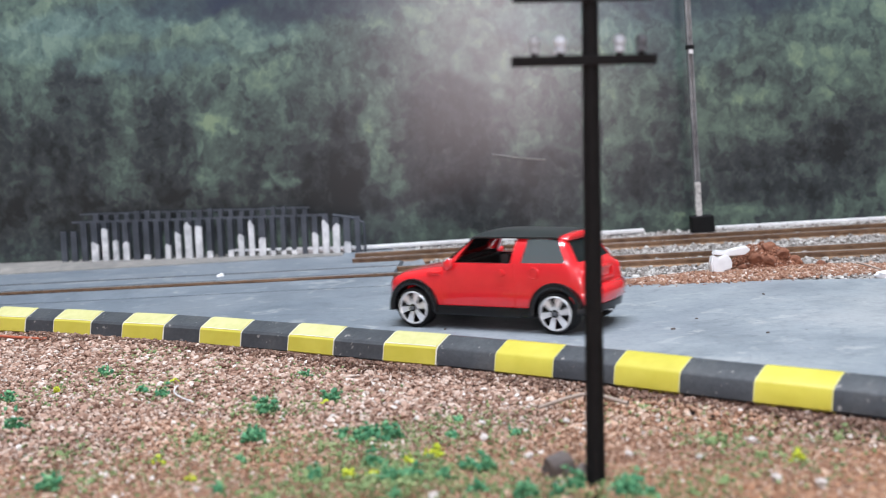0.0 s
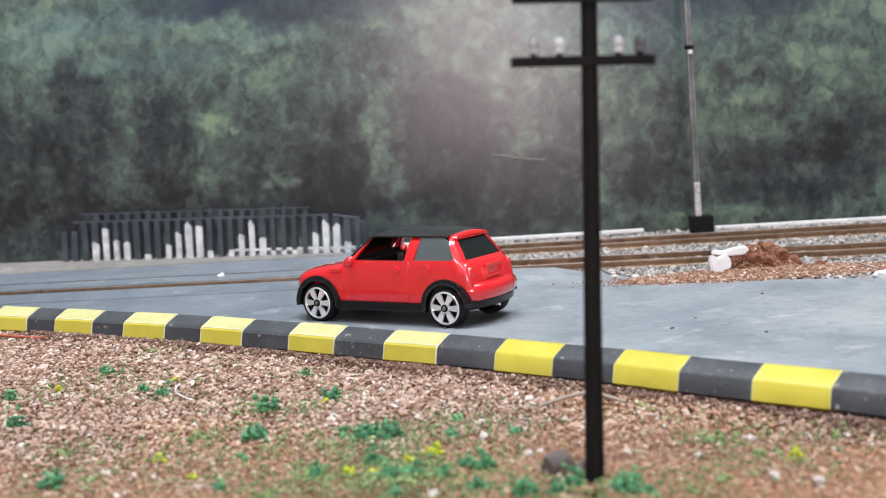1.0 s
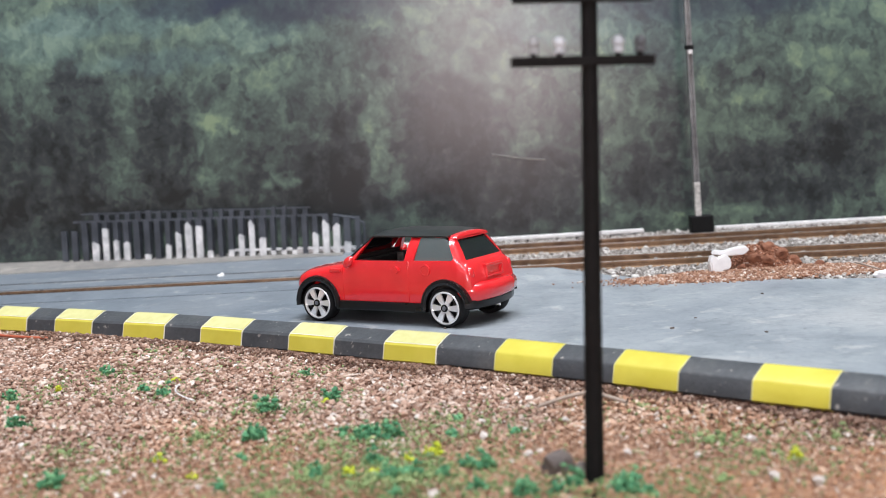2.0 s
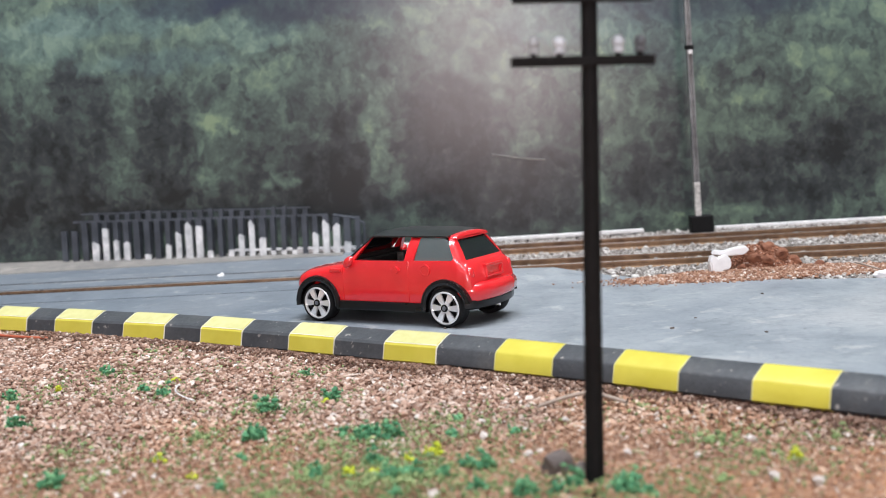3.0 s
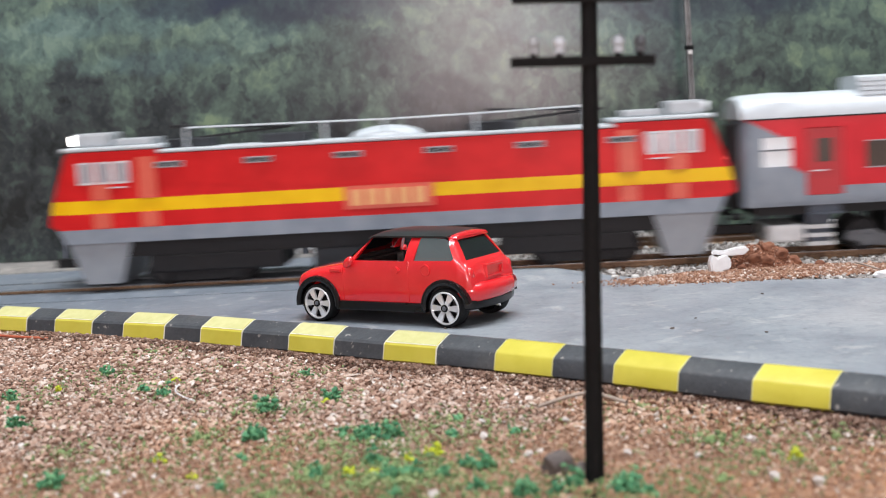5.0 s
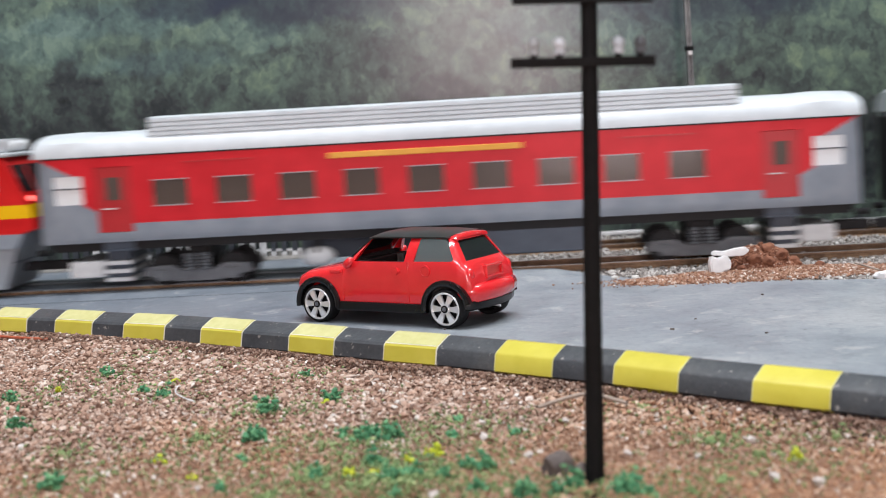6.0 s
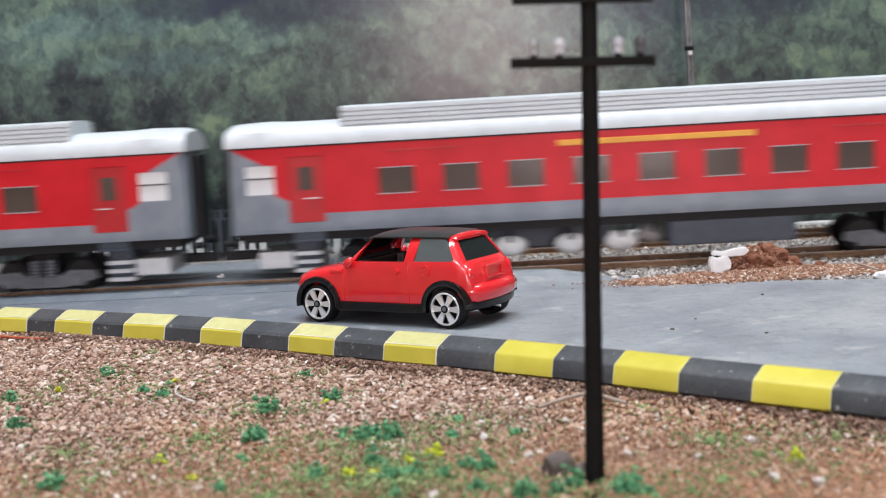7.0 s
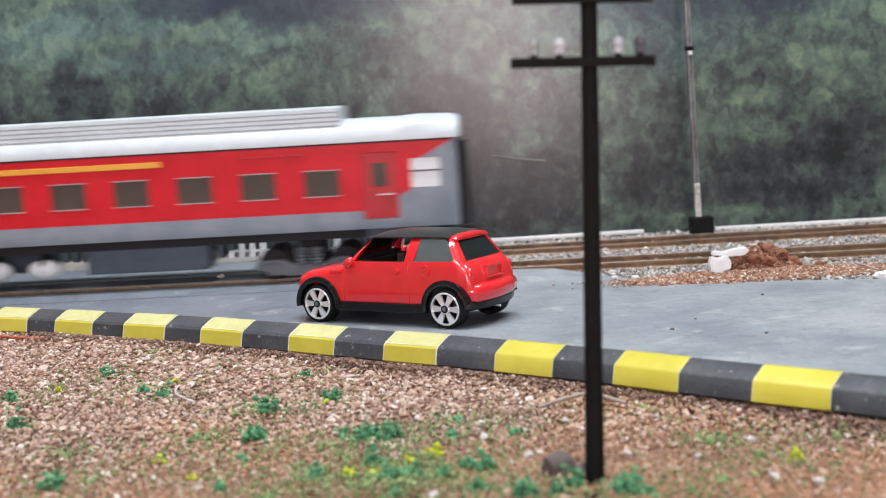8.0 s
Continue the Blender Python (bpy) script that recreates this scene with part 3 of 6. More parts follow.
def build_kerb():
    """A kerb with chamfered top in alternating yellow and dark blocks."""
    kerb = tagged(empty("kerb"), "road kerb striped in yellow and dark grey", "kerb", kind="structure")
    xs = np.linspace(-0.26, 0.17, 2000)
    ys = np.array([kerb_y(x) for x in xs])
    s = np.concatenate(([0], np.cumsum(np.hypot(np.diff(xs), np.diff(ys)))))
    s -= np.interp(0.0, xs, s)
    right = [-0.2245, -0.1970, -0.1698, -0.1428, -0.1164, -0.0891, -0.0607, -0.0297, 0.0009, 0.0322, 0.0621, 0.0928, 0.1235, 0.154]
    # across the kerb, from the road side to the gravel side: offset, height
    prof = [(0.0, -0.0064), (0.0, 0.0038), (-0.0003, 0.004), (-0.0012, 0.0039), (-0.0050, 0.0022), (-0.0056, 0.0016), (-0.0063, -0.0017), (-0.0058, -0.0021), (-0.0046, -0.0022), (-0.0044, -0.0064)]

    def ring(v, grow=0.0):
        x = float(np.interp(v, s, xs))
        slope = -0.766 - 2 * 0.8464 * x
        n = Vector((-slope, 1.0)).normalized()
        wob = 0.0003 * math.sin(v * 61) + 0.0002 * math.sin(v * 143 + 1)
        return [(x + n.x * (o * (1 + grow) + wob), kerb_y(x) + n.y * (o * (1 + grow) + wob), z + (grow * 0.004 if z > 0 else 0)) for o, z in prof]

    def fold(v):
        pts = ring(v, 0.03)
        a, c, b = Vector(pts[3]), Vector(pts[4]), Vector(pts[5])
        out = (c - (a + b) / 2).normalized() * 0.00016
        return [tuple(c.lerp(a, 0.05) + out), tuple(c + out), tuple(c.lerp(b, 0.12) + out), tuple(c.lerp(b, 0.12) - out * 3), tuple(c.lerp(a, 0.05) - out * 3)]

    def sheen_top(v):
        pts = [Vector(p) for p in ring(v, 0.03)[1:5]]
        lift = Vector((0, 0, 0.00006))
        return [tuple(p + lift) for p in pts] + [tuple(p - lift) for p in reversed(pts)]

    def block(name, a, b, mat, grow, steps=5):
        sharp = 20 if a < 0.0 else 42
        bm = bmesh.new()
        loft(bm, [ring(a + (b - a) * k / steps, grow) for k in range(steps + 1)])
        return smooth_by_angle(part(name, bm, mat, kerb), sharp)

    for i, r in enumerate(right):
        l = r - 0.0152
        block("yellow_block", l + 0.00026, r - 0.00026, YELLOW_BAND, 0.03)
        edge = KERB_EDGE if r < 0.005 else EDGE_SHEEN_YELLOW
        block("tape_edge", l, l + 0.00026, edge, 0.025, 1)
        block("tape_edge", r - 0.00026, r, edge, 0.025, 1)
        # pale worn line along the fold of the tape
        if r > 0.005:
            if i + 1 < len(right):
                block("dark_block", r, right[i + 1] - 0.0152, KERB_DARK, 0.0)
            continue
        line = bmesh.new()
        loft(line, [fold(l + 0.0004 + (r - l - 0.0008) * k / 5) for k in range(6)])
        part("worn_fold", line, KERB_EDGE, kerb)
        # paler plate: sheen on the kerb top put into its colour
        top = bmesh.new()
        loft(top, [sheen_top(l + 0.0004 + (r - l - 0.0008) * k / 5) for k in range(6)])
        part("sheen_plate", top, EDGE_SHEEN_YELLOW, kerb, "paler yellow plate painting the sheen on the kerb top")
        if i + 1 < len(right):
            block("dark_block", r, right[i + 1] - 0.0152, KERB_DARK, 0.0)


def build_track(name, m, x0, x1, label, skip=None):
    track = tagged(empty(name, m), label, "railway track", kind="structure")
    n = int((x1 - x0) / 0.0075)
    for y in (-0.00825, 0.00825):
        bm = bmesh.new()
        prism(bm, [(y - 0.0013, -0.0004), (y + 0.0013, -0.0004), (y + 0.0011, 0.0), (y + 0.0003, 0.0004), (y + 0.0003, 0.0012), (y + 0.0006, 0.0014),
                   (y + 0.0006, 0.0021), (y - 0.0006, 0.0021), (y - 0.0006, 0.0014), (y - 0.0003, 0.0012), (y - 0.0003, 0.0004), (y - 0.0011, 0.0)], x0, x1, "X")
        part("rail", bm, RAIL_RUST, track)
        part("rail_head", boxes((x0, x1, y - 0.0004, y + 0.0004, 0.0021, 0.00222)), STEEL, track, "polished steel running surface")
    sleeper_mesh = None
    near = [i for i in range(n) if -0.3 < x0 + i * 0.0075 < 0.5]
    for i in near:
        x = x0 + i * 0.0075
        if skip and skip[0] < x < skip[1]:
            continue
        if sleeper_mesh is None:
            sl = part("sleeper", boxes((-0.0014, 0.0014, -0.0145, 0.0145, -0.0022, -0.0004), bevel=0.0002), SLEEPER, track)
            sleeper_mesh = sl.data
        else:
            sl = new("sleeper", sleeper_mesh)
            sl.parent = track
        sl.location.x = x
    return track


# ---- the toy car ----
CAR_Z = [(0.0306, 0.0085), (0.0302, 0.0100), (0.0294, 0.0115), (0.028, 0.0128), (0.025, 0.0140), (0.019, 0.0150), (0.0135, 0.0158), (0.0116, 0.0166),
         (0.0075, 0.0204), (0.0042, 0.0231), (0.003, 0.0236), (0.0, 0.0240), (-0.006, 0.0241), (-0.014, 0.0240), (-0.018, 0.0237), (-0.0204, 0.0232),
         (-0.0214, 0.0226), (-0.0236, 0.0194), (-0.0252, 0.0170), (-0.0262, 0.0162), (-0.0270, 0.0148), (-0.0275, 0.0130), (-0.0279, 0.0110), (-0.0281, 0.0096)]
CAR_W = [(0.0306, 0.52), (0.0302, 0.63), (0.0294, 0.74), (0.028, 0.85), (0.0265, 0.92), (0.0245, 0.965), (0.022, 0.99), (0.012, 1.0), (-0.020, 1.0), (-0.0240, 0.985), (-0.0262, 0.94), (-0.0274, 0.88), (-0.0281, 0.80)]


def table(rows, x):
    xs, vs = zip(*sorted(rows))
    return float(np.interp(x, xs, vs))


def car_ring(x, shrink=0.0, floor=None, top=None):
    zt = (table(CAR_Z, x) if top is None else top) - shrink
    zb = (0.0052 if x > -0.024 else 0.0052 + min(1, (-0.024 - x) / 0.0016) * 0.0022) if floor is None else floor
    pts = []
    for f in (0.0, 0.06, 0.2, 0.36, 0.5, 0.62, 0.72, 0.8, 0.87, 0.92, 0.955, 0.98, 0.995):
        z = zb + (zt - zb) * f
        w = 0.0122 * table(CAR_W, x)
        w *= 1 + 0.022 * math.sin(max(0, min(1, (z - 0.005) / 0.012)) * math.pi)
        if z > 0.0165:
            w *= 1 - 0.235 * ((z - 0.0165) / 0.0078) ** 1.15
        w = (w - shrink) * (1 - f ** 9) ** (1 / 5.0) * (0.96 if f == 0 else 1)
        pts.append((x, max(w, 0.0006), z))
    top_mid = (x, 0.0, zt + 0.0001)
    return pts + [top_mid] + [(p[0], -p[1], p[2]) for p in reversed(pts)]


def car_half(x, z):
    """Half width of the body flank."""
    w = 0.0122 * table(CAR_W, x) * (1 + 0.022 * math.sin(max(0, min(1, (z - 0.005) / 0.012)) * math.pi))
    return w * (1 - 0.235 * ((z - 0.0165) / 0.0078) ** 1.15) if z > 0.0165 else w


def build_wheel(name, parent, x, y, side):
    r = 0.0051
    wheel = empty(name)
    wheel.parent = parent
    wheel.location = (x, y, r)
    w0, w1 = (-0.0022, 0.0022)
    tyre = lathe(bmesh.new(), [(w0, 0.0040), (w0, 0.0047), (w0 + 0.0005, r), (w1 - 0.0005, r), (w1, 0.0048), (w1, 0.0040), (0.0, 0.0037)], 44)
    bmesh.ops.recalc_face_normals(tyre, faces=tyre.faces[:])
    smooth_by_angle(part("tyre", tyre, TYRE, wheel), 40)
    o = side * 0.0017
    part("wheel_disc", lathe(bmesh.new(), [(o - side * 0.0012, 0.00001), (o - side * 0.0012, 0.0039), (o - side * 0.001, 0.0039), (o - side * 0.001, 0.00001)], 28), BLACK_PLASTIC, wheel)
    rim = lathe(bmesh.new(), [(o, 0.00375), (o + side * 0.0006, 0.0038), (o + side * 0.00068, 0.0041), (o + side * 0.00045, 0.00435), (o, 0.0043)], 44)
    hub_o = o + side * 0.00045
    for k in range(6):
        a = k * math.pi / 3
        ca, sa = math.cos(a), math.sin(a)
        pts = []
        for d, hw, yy in ((0.0008, 0.00048, hub_o), (0.0019, 0.00062, hub_o + side * 0.0001), (0.0039, 0.00092, o + side * 0.0004)):
            for s_ in (-1, 1):
                pts.append((d * ca - s_ * hw * sa, yy, d * sa + s_ * hw * ca))
        f = [rim.verts.new(p) for p in pts]
        bk = [rim.verts.new((p[0], p[1] - side * 0.0006, p[2])) for p in pts]
        for q in ((0, 1, 3, 2), (2, 3, 5, 4)):
            rim.faces.new([f[i] for i in q])
            rim.faces.new([bk[i] for i in reversed(q)])
        for i, j in ((0, 2), (2, 4), (1, 3), (3, 5)):
            rim.faces.new((f[i], f[j], bk[j], bk[i]))
    lathe(rim, [(o - side * 0.0002, 0.00001), (o - side * 0.0002, 0.0013), (o + side * 0.0006, 0.0012), (o + side * 0.0006, 0.00001)], 20)
    bmesh.ops.recalc_face_normals(rim, faces=rim.faces[:])
    part("rim", rim, CHROME, wheel, "silver six-spoke rim")
    part("hub_cap", lathe(bmesh.new(), [(o + side * 0.0005, 0.00001), (o + side * 0.0005, 0.0010), (o + side * 0.00085, 0.00095), (o + side * 0.00085, 0.00001)], 18), BLACK_PLASTIC, wheel, "dark hub cap")
    part("hub_centre", lathe(bmesh.new(), [(o + side * 0.0008, 0.00001), (o + side * 0.0008, 0.0006), (o + side * 0.00105, 0.0005), (o + side * 0.00105, 0.00001)], 16), BOGIE_GREY, wheel, "grey hub centre")
    return wheel


AXLE = 0.02025
FLARE_R = 0.0064


def build_car():
    car = tagged(empty("toy_car"), "red die-cast toy hatchback with black roof and silver wheels", "toy car")
    body = bmesh.new()
    xs = sorted(set([x for x, _ in CAR_Z] + [x for x, _ in CAR_W] + list(np.linspace(-0.0275, 0.029, 60))))
    loft(body, [car_ring(x) for x in xs])
    inner = bmesh.new()
    loft(inner, [car_ring(x, 0.0011, 0.0075) for x in np.linspace(-0.0222, 0.0095, 22)])
    cut = [inner]
    for x in (AXLE, -AXLE):
        for s_ in (-1, 1):
            cut.append(tube(bmesh.new(), (x, s_ * 0.0075, 0.0052), (x, s_ * 0.02, 0.0052), FLARE_R, n=32))
    door_win = [(0.0081, 0.0168), (0.0044, 0.0222), (0.0036, 0.0227), (-0.0084, 0.0228), (-0.0088, 0.0225), (-0.0081, 0.0171), (-0.0078, 0.0168)]
    rear_win = [(-0.0108, 0.0170), (-0.0119, 0.0223), (-0.0124, 0.0227), (-0.0194, 0.0225), (-0.0201, 0.0220), (-0.0226, 0.0177), (-0.0222, 0.0171)]
    for outline in (door_win, rear_win):
        cut.append(prism(bmesh.new(), outline, -0.02, 0.02))
    cut.append(prism(bmesh.new(), [(-0.0090, 0.0170), (-0.0071, 0.0220), (0.0071, 0.0220), (0.0090, 0.0170)], -0.035, -0.0198, "X"))
    cut.append(prism(bmesh.new(), [(-0.0098, 0.0178), (-0.0074, 0.0228), (0.0074, 0.0228), (0.0098, 0.0178)], 0.002, 0.014, "X"))
    shell = smooth_by_angle(part("body", carve(body, cut), CAR_RED, car, "glossy red enamel body shell"), 38)
    # panes
    for s_ in (-1, 1):
        def pane(outline, inset, mat, name):
            bm = bmesh.new()
            a = [bm.verts.new((x, s_ * (car_half(x, z) - inset), z)) for x, z in outline]
            b = [bm.verts.new((v.co.x, v.co.y - s_ * 0.0004, v.co.z)) for v in a]
            bm.faces.new(a)
            bm.faces.new(b[::-1])
            for i in range(len(a)):
                j = (i + 1) % len(a)
                bm.faces.new((a[i], a[j], b[j], b[i]))
            bmesh.ops.recalc_face_normals(bm, faces=bm.faces[:])
            return part(name, bm, mat, car, "grey tinted quarter window")
        pane(rear_win, 0.0006, GLASS_GREY, "side_window")
    def slab(rows, thick, mat, name, label):
        bm = bmesh.new()
        a = [bm.verts.new(p) for p in rows]
        b = [bm.verts.new((p[0] + thick, p[1], p[2])) for p in rows]
        bm.faces.new(a)
        bm.faces.new(b[::-1])
        for i in range(len(a)):
            j = (i + 1) % len(a)
            bm.faces.new((a[i], a[j], b[j], b[i]))
        bmesh.ops.recalc_face_normals(bm, faces=bm.faces[:])
        return part(name, bm, mat, car, label)
    slab([(-0.0249, -0.0093, 0.0169), (-0.0210, -0.0073, 0.0222), (-0.0210, 0.0073, 0.0222), (-0.0249, 0.0093, 0.0169)], 0.0004, GLASS_DARK, "rear_window", "dark tinted rear window")
    slab([(0.0106, -0.0098, 0.0176), (0.0046, -0.0076, 0.0226), (0.0046, 0.0076, 0.0226), (0.0106, 0.0098, 0.0176)], -0.0004, GLASS_DARK, "windscreen", "dark tinted windscreen")
    # black roof skin over the shell
    bm = bmesh.new()
    rows = []
    for x in np.linspace(0.0044, -0.0200, 16):
        zt = table(CAR_Z, x)
        w = car_half(x, 0.0229)
        row = []
        for k in range(13):
            u = -1 + k / 6
            zz = zt + 0.00025 - (abs(u) ** 3.0) * max(0.0005, zt - 0.0229)
            row.append((x, u * w * 0.965, zz))
        rows.append(row)
    grid = [[bm.verts.new(p) for p in r] for r in rows]
    for a, b in zip(grid, grid[1:]):
        for i in range(12):
            bm.faces.new((a[i], a[i + 1], b[i + 1], b[i]))
    ext = bmesh.ops.extrude_face_region(bm, geom=bm.faces[:])
    for v in ext["geom"]:
        if isinstance(v, bmesh.types.BMVert):
            v.co.z -= 0.0004
    bmesh.ops.recalc_face_normals(bm, faces=bm.faces[:])
    smooth_by_angle(part("roof", bm, ROOF_BLACK, car, "satin black roof panel"), 50)
    # spoiler lip over the tailgate
    lip = [(-0.0081, 0.0225), (-0.0076, 0.0231), (-0.004, 0.0235), (0.0, 0.0236), (0.004, 0.0235), (0.0076, 0.0231), (0.0081, 0.0225), (0.0072, 0.0224), (0.0, 0.0229), (-0.0072, 0.0224)]
    bm = loft(bmesh.new(), [[(x - 0.0004 * (y / 0.008) ** 2 * (x < -0.021), y, z - dz) for y, z in lip] for x, dz in ((-0.0197, 0.0), (-0.0206, 0.0), (-0.0213, 0.0001), (-0.0216, 0.0004))])
    smooth_by_angle(part("spoiler", bm, CAR_RED, car), 50)
    # black lower trim
    trim = bmesh.new()
    for s_ in (-1, 1):
        box(trim, -0.0142, 0.0142, min(s_ * 0.0105, s_ * 0.01265), max(s_ * 0.0105, s_ * 0.01265), 0.0036, 0.0060, bevel=0.0003)
    part("sill", trim, BLACK_PLASTIC, car, "black side sills")
    part("chassis", boxes((-0.0215, 0.0285, -0.0080, 0.0080, 0.0034, 0.0058), (-0.0272, -0.0214, -0.0080, 0.0080, 0.0054, 0.0076), bevel=0.0004), BLACK_PLASTIC, car, "black chassis plate")
    for name, x0, sgn in (("front_bumper", 0.0270, 1), ("rear_bumper", -0.0266, -1)):
        bm = bmesh.new()
        rings = []
        for z, g in (((0.0034, -0.0006), (0.0040, 0.0002), (0.0066, 0.0005), (0.0073, 0.0)) if sgn > 0 else ((0.0044, -0.001), (0.0049, 0.0002), (0.0066, 0.0005), (0.0074, 0.0))):
            ring = []
            for y, dx in ((-0.0124, -0.0045), (-0.0119, -0.002), (-0.0102, 0.0008), (-0.006, 0.0023), (0.0, 0.0028), (0.006, 0.0023), (0.0102, 0.0008), (0.0119, -0.002), (0.0124, -0.0045), (0.006, -0.006), (-0.006, -0.006)):
                k = g if dx > -0.0055 else 0
                ring.append((x0 + sgn * (dx + k), y * (1 + k * 20), z))
            rings.append(ring)
        loft(bm, rings)
        smooth_by_angle(part(name, bm, BLACK_PLASTIC, car, "black bumper"), 40)
    # wheel arch flares
    for s_ in (-1, 1):
        for x in (AXLE, -AXLE):
            bm = bmesh.new()
            rings = []
            for k in range(19):
                a = math.radians(-8 + k * ((196 if x > 0 else 178) / 18))
                c, d = math.cos(a), math.sin(a)
                rings.append([(x + c * r, s_ * y, 0.0052 + d * r) for r, y in ((FLARE_R - 0.0006, 0.0095), (FLARE_R - 0.0006, 0.0129), (FLARE_R, 0.0132), (FLARE_R + 0.0008, 0.0130), (FLARE_R + 0.0010, 0.0118), (FLARE_R + 0.0002, 0.0095))])
            loft(bm, rings)
            smooth_by_angle(part("wheel_arch", bm, BLACK_PLASTIC, car, "black wheel arch flare"), 40)
    # details on the flanks
    for s_ in (-1, 1):
        handle = boxes((-0.0068, -0.0042, s_ * 0.0124 - 0.0004, s_ * 0.0124 + 0.0004, 0.0141, 0.0149), bevel=0.0003)
        tube(handle, (-0.0055, s_ * 0.0120, 0.0145), (-0.0055, s_ * 0.0129, 0.0145), 0.0010, 0.0009, 16)
        part("door_handle", handle, CAR_RED, shell)
        mirror = bmesh.new()
        bmesh.ops.create_icosphere(mirror, subdivisions=2, radius=1.0, matrix=Matrix.Translation((0.0090, s_ * 0.0131, 0.0165)) @ Matrix.Rotation(0.75, 4, "Y") @ Matrix.Diagonal((0.0020, 0.0011, 0.0012, 1)))
        box(mirror, 0.0084, 0.0100, min(s_ * 0.0108, s_ * 0.0130), max(s_ * 0.0108, s_ * 0.0130), 0.0156, 0.0164)
        smooth_by_angle(part("wing_mirror", mirror, CAR_RED, shell), 50)
        for x, z0, z1 in ((0.0117, 0.0064, 0.0148), (-0.0092, 0.0064, 0.0168)):
            seam = boxes((x - 0.00012, x + 0.00012, min(s_ * 0.0119, s_ * (car_half(x, 0.011) + 0.00003)), max(s_ * 0.0119, s_ * (car_half(x, 0.011) + 0.00003)), z0, z1))
            part("door_seam", seam, CAR_RED, shell)
        part("vent", boxes((0.0123, 0.0160, s_ * 0.0119 - 0.0006, s_ * 0.0119 + 0.0006, 0.0136, 0.0145), bevel=0.0003), CAR_RED, shell)
    cap = lathe(bmesh.new(), [(0.0120, 0.00001), (0.0120, 0.0016), (0.01265, 0.0015), (0.0127, 0.0012), (0.01255, 0.0011), (0.01255, 0.00001)], 22)
    bmesh.ops.transform(cap, matrix=Matrix.Translation((-0.0145, 0, 0.0146)), verts=cap.verts[:])
    bmesh.ops.recalc_face_normals(cap, faces=cap.faces[:])
    smooth_by_angle(part("fuel_cap", cap, CAR_RED, shell), 40)
    # tailgate details: raised plate frame, lamps, lip
    plate = boxes((-0.0283, -0.0262, -0.0042, 0.0042, 0.0120, 0.0126), (-0.0281, -0.0262, -0.0042, 0.0042, 0.0146, 0.0153), (-0.0282, -0.0262, -0.0042, -0.0037, 0.01255, 0.01465), (-0.0282, -0.0262, 0.0037, 0.0042, 0.01255, 0.01465), (-0.0276, -0.0262, -0.0038, 0.0038, 0.01255, 0.01465), bevel=0.00018)
    part("plate_panel", plate, CAR_RED, shell)
    for s_ in (-1, 1):
        lampm = bmesh.new()
        bmesh.ops.create_icosphere(lampm, subdivisions=2, radius=1.0, matrix=Matrix.Translation((-0.0262, s_ * 0.0099, 0.0134)) @ Matrix.Diagonal((0.0013, 0.0013, 0.0021, 1)))
        smooth_by_angle(part("tail_light", lampm, CAR_RED, car), 60)
        head = bmesh.new()
        bmesh.ops.create_icosphere(head, subdivisions=2, radius=1.0, matrix=Matrix.Translation((0.0283, s_ * 0.0076, 0.0108)) @ Matrix.Diagonal((0.0010, 0.0017, 0.0017, 1)))
        smooth_by_angle(part("headlight", head, CAR_RED, car), 60)
    lip = bmesh.new()
    rings = []
    for z, g in ((0.0066, 0.0), (0.0072, 0.0005), (0.0082, 0.0009), (0.0092, 0.0010), (0.0101, 0.0008), (0.0108, 0.0003), (0.0112, -0.0006)):
        ring = []
        for y, dx in ((-0.0118, 0.004), (-0.0113, 0.0012), (-0.0098, -0.0012), (-0.006, -0.0024), (0.0, -0.0028), (0.006, -0.0024), (0.0098, -0.0012), (0.0113, 0.0012), (0.0118, 0.004), (0.006, 0.006), (-0.006, 0.006)):
            ring.append((-0.0268 + dx - (g if dx < 0.0055 else 0), y * (1 + (25 * g if dx < 0.0055 else 0)), z))
        rings.append(ring)
    loft(lip, rings)
    smooth_by_angle(part("rear_valance", lip, CAR_RED, shell), 50)
    part("exhaust_tip", tube(bmesh.new(), (-0.0280, 0.0010, 0.0046), (-0.0298, 0.0010, 0.0045), 0.0003), CHROME, car, "silver exhaust tip")
    # dark lining inside the cabin
    lining = loft(bmesh.new(), [car_ring(x, 0.00115, 0.0076) for x in np.linspace(-0.0220, 0.0093, 18)])
    hollow = loft(bmesh.new(), [car_ring(x, 0.0016, 0.0081) for x in np.linspace(-0.0216, 0.0089, 18)])
    tools = [hollow] + [prism(bmesh.new(), o, -0.02, 0.02) for o in (door_win, rear_win)]
    tools.append(prism(bmesh.new(), [(-0.0090, 0.0170), (-0.0071, 0.0220), (0.0071, 0.0220), (0.0090, 0.0170)], -0.035, -0.0198, "X"))
    tools.append(prism(bmesh.new(), [(-0.0098, 0.0178), (-0.0074, 0.0228), (0.0074, 0.0228), (0.0098, 0.0178)], 0.002, 0.014, "X"))
    part("cabin_lining", carve(lining, tools), SEAT, car, "dark cabin lining")
    # seats and dash
    for x in (-0.003, -0.0145):
        for y in (-0.005, 0.005):
            seat = boxes((x - 0.001, x + 0.0055, y - 0.0038, y + 0.0038, 0.008, 0.0115), (x - 0.0028, x - 0.0005, y - 0.0036, y + 0.0036, 0.009, 0.0188), bevel=0.0006)
            part("seat", seat, SEAT, car, "dark moulded seat")
    part("dashboard", boxes((0.0068, 0.0105, -0.0108, 0.0108, 0.0085, 0.0168), bevel=0.0006), SEAT, car)
    wheels = [build_wheel("wheel", car, x, s_ * 0.0108, s_) for x in (AXLE, -AXLE) for s_ in (1, -1)]
    return car, wheels


# ---- the train ----
COACH_L = 0.2684
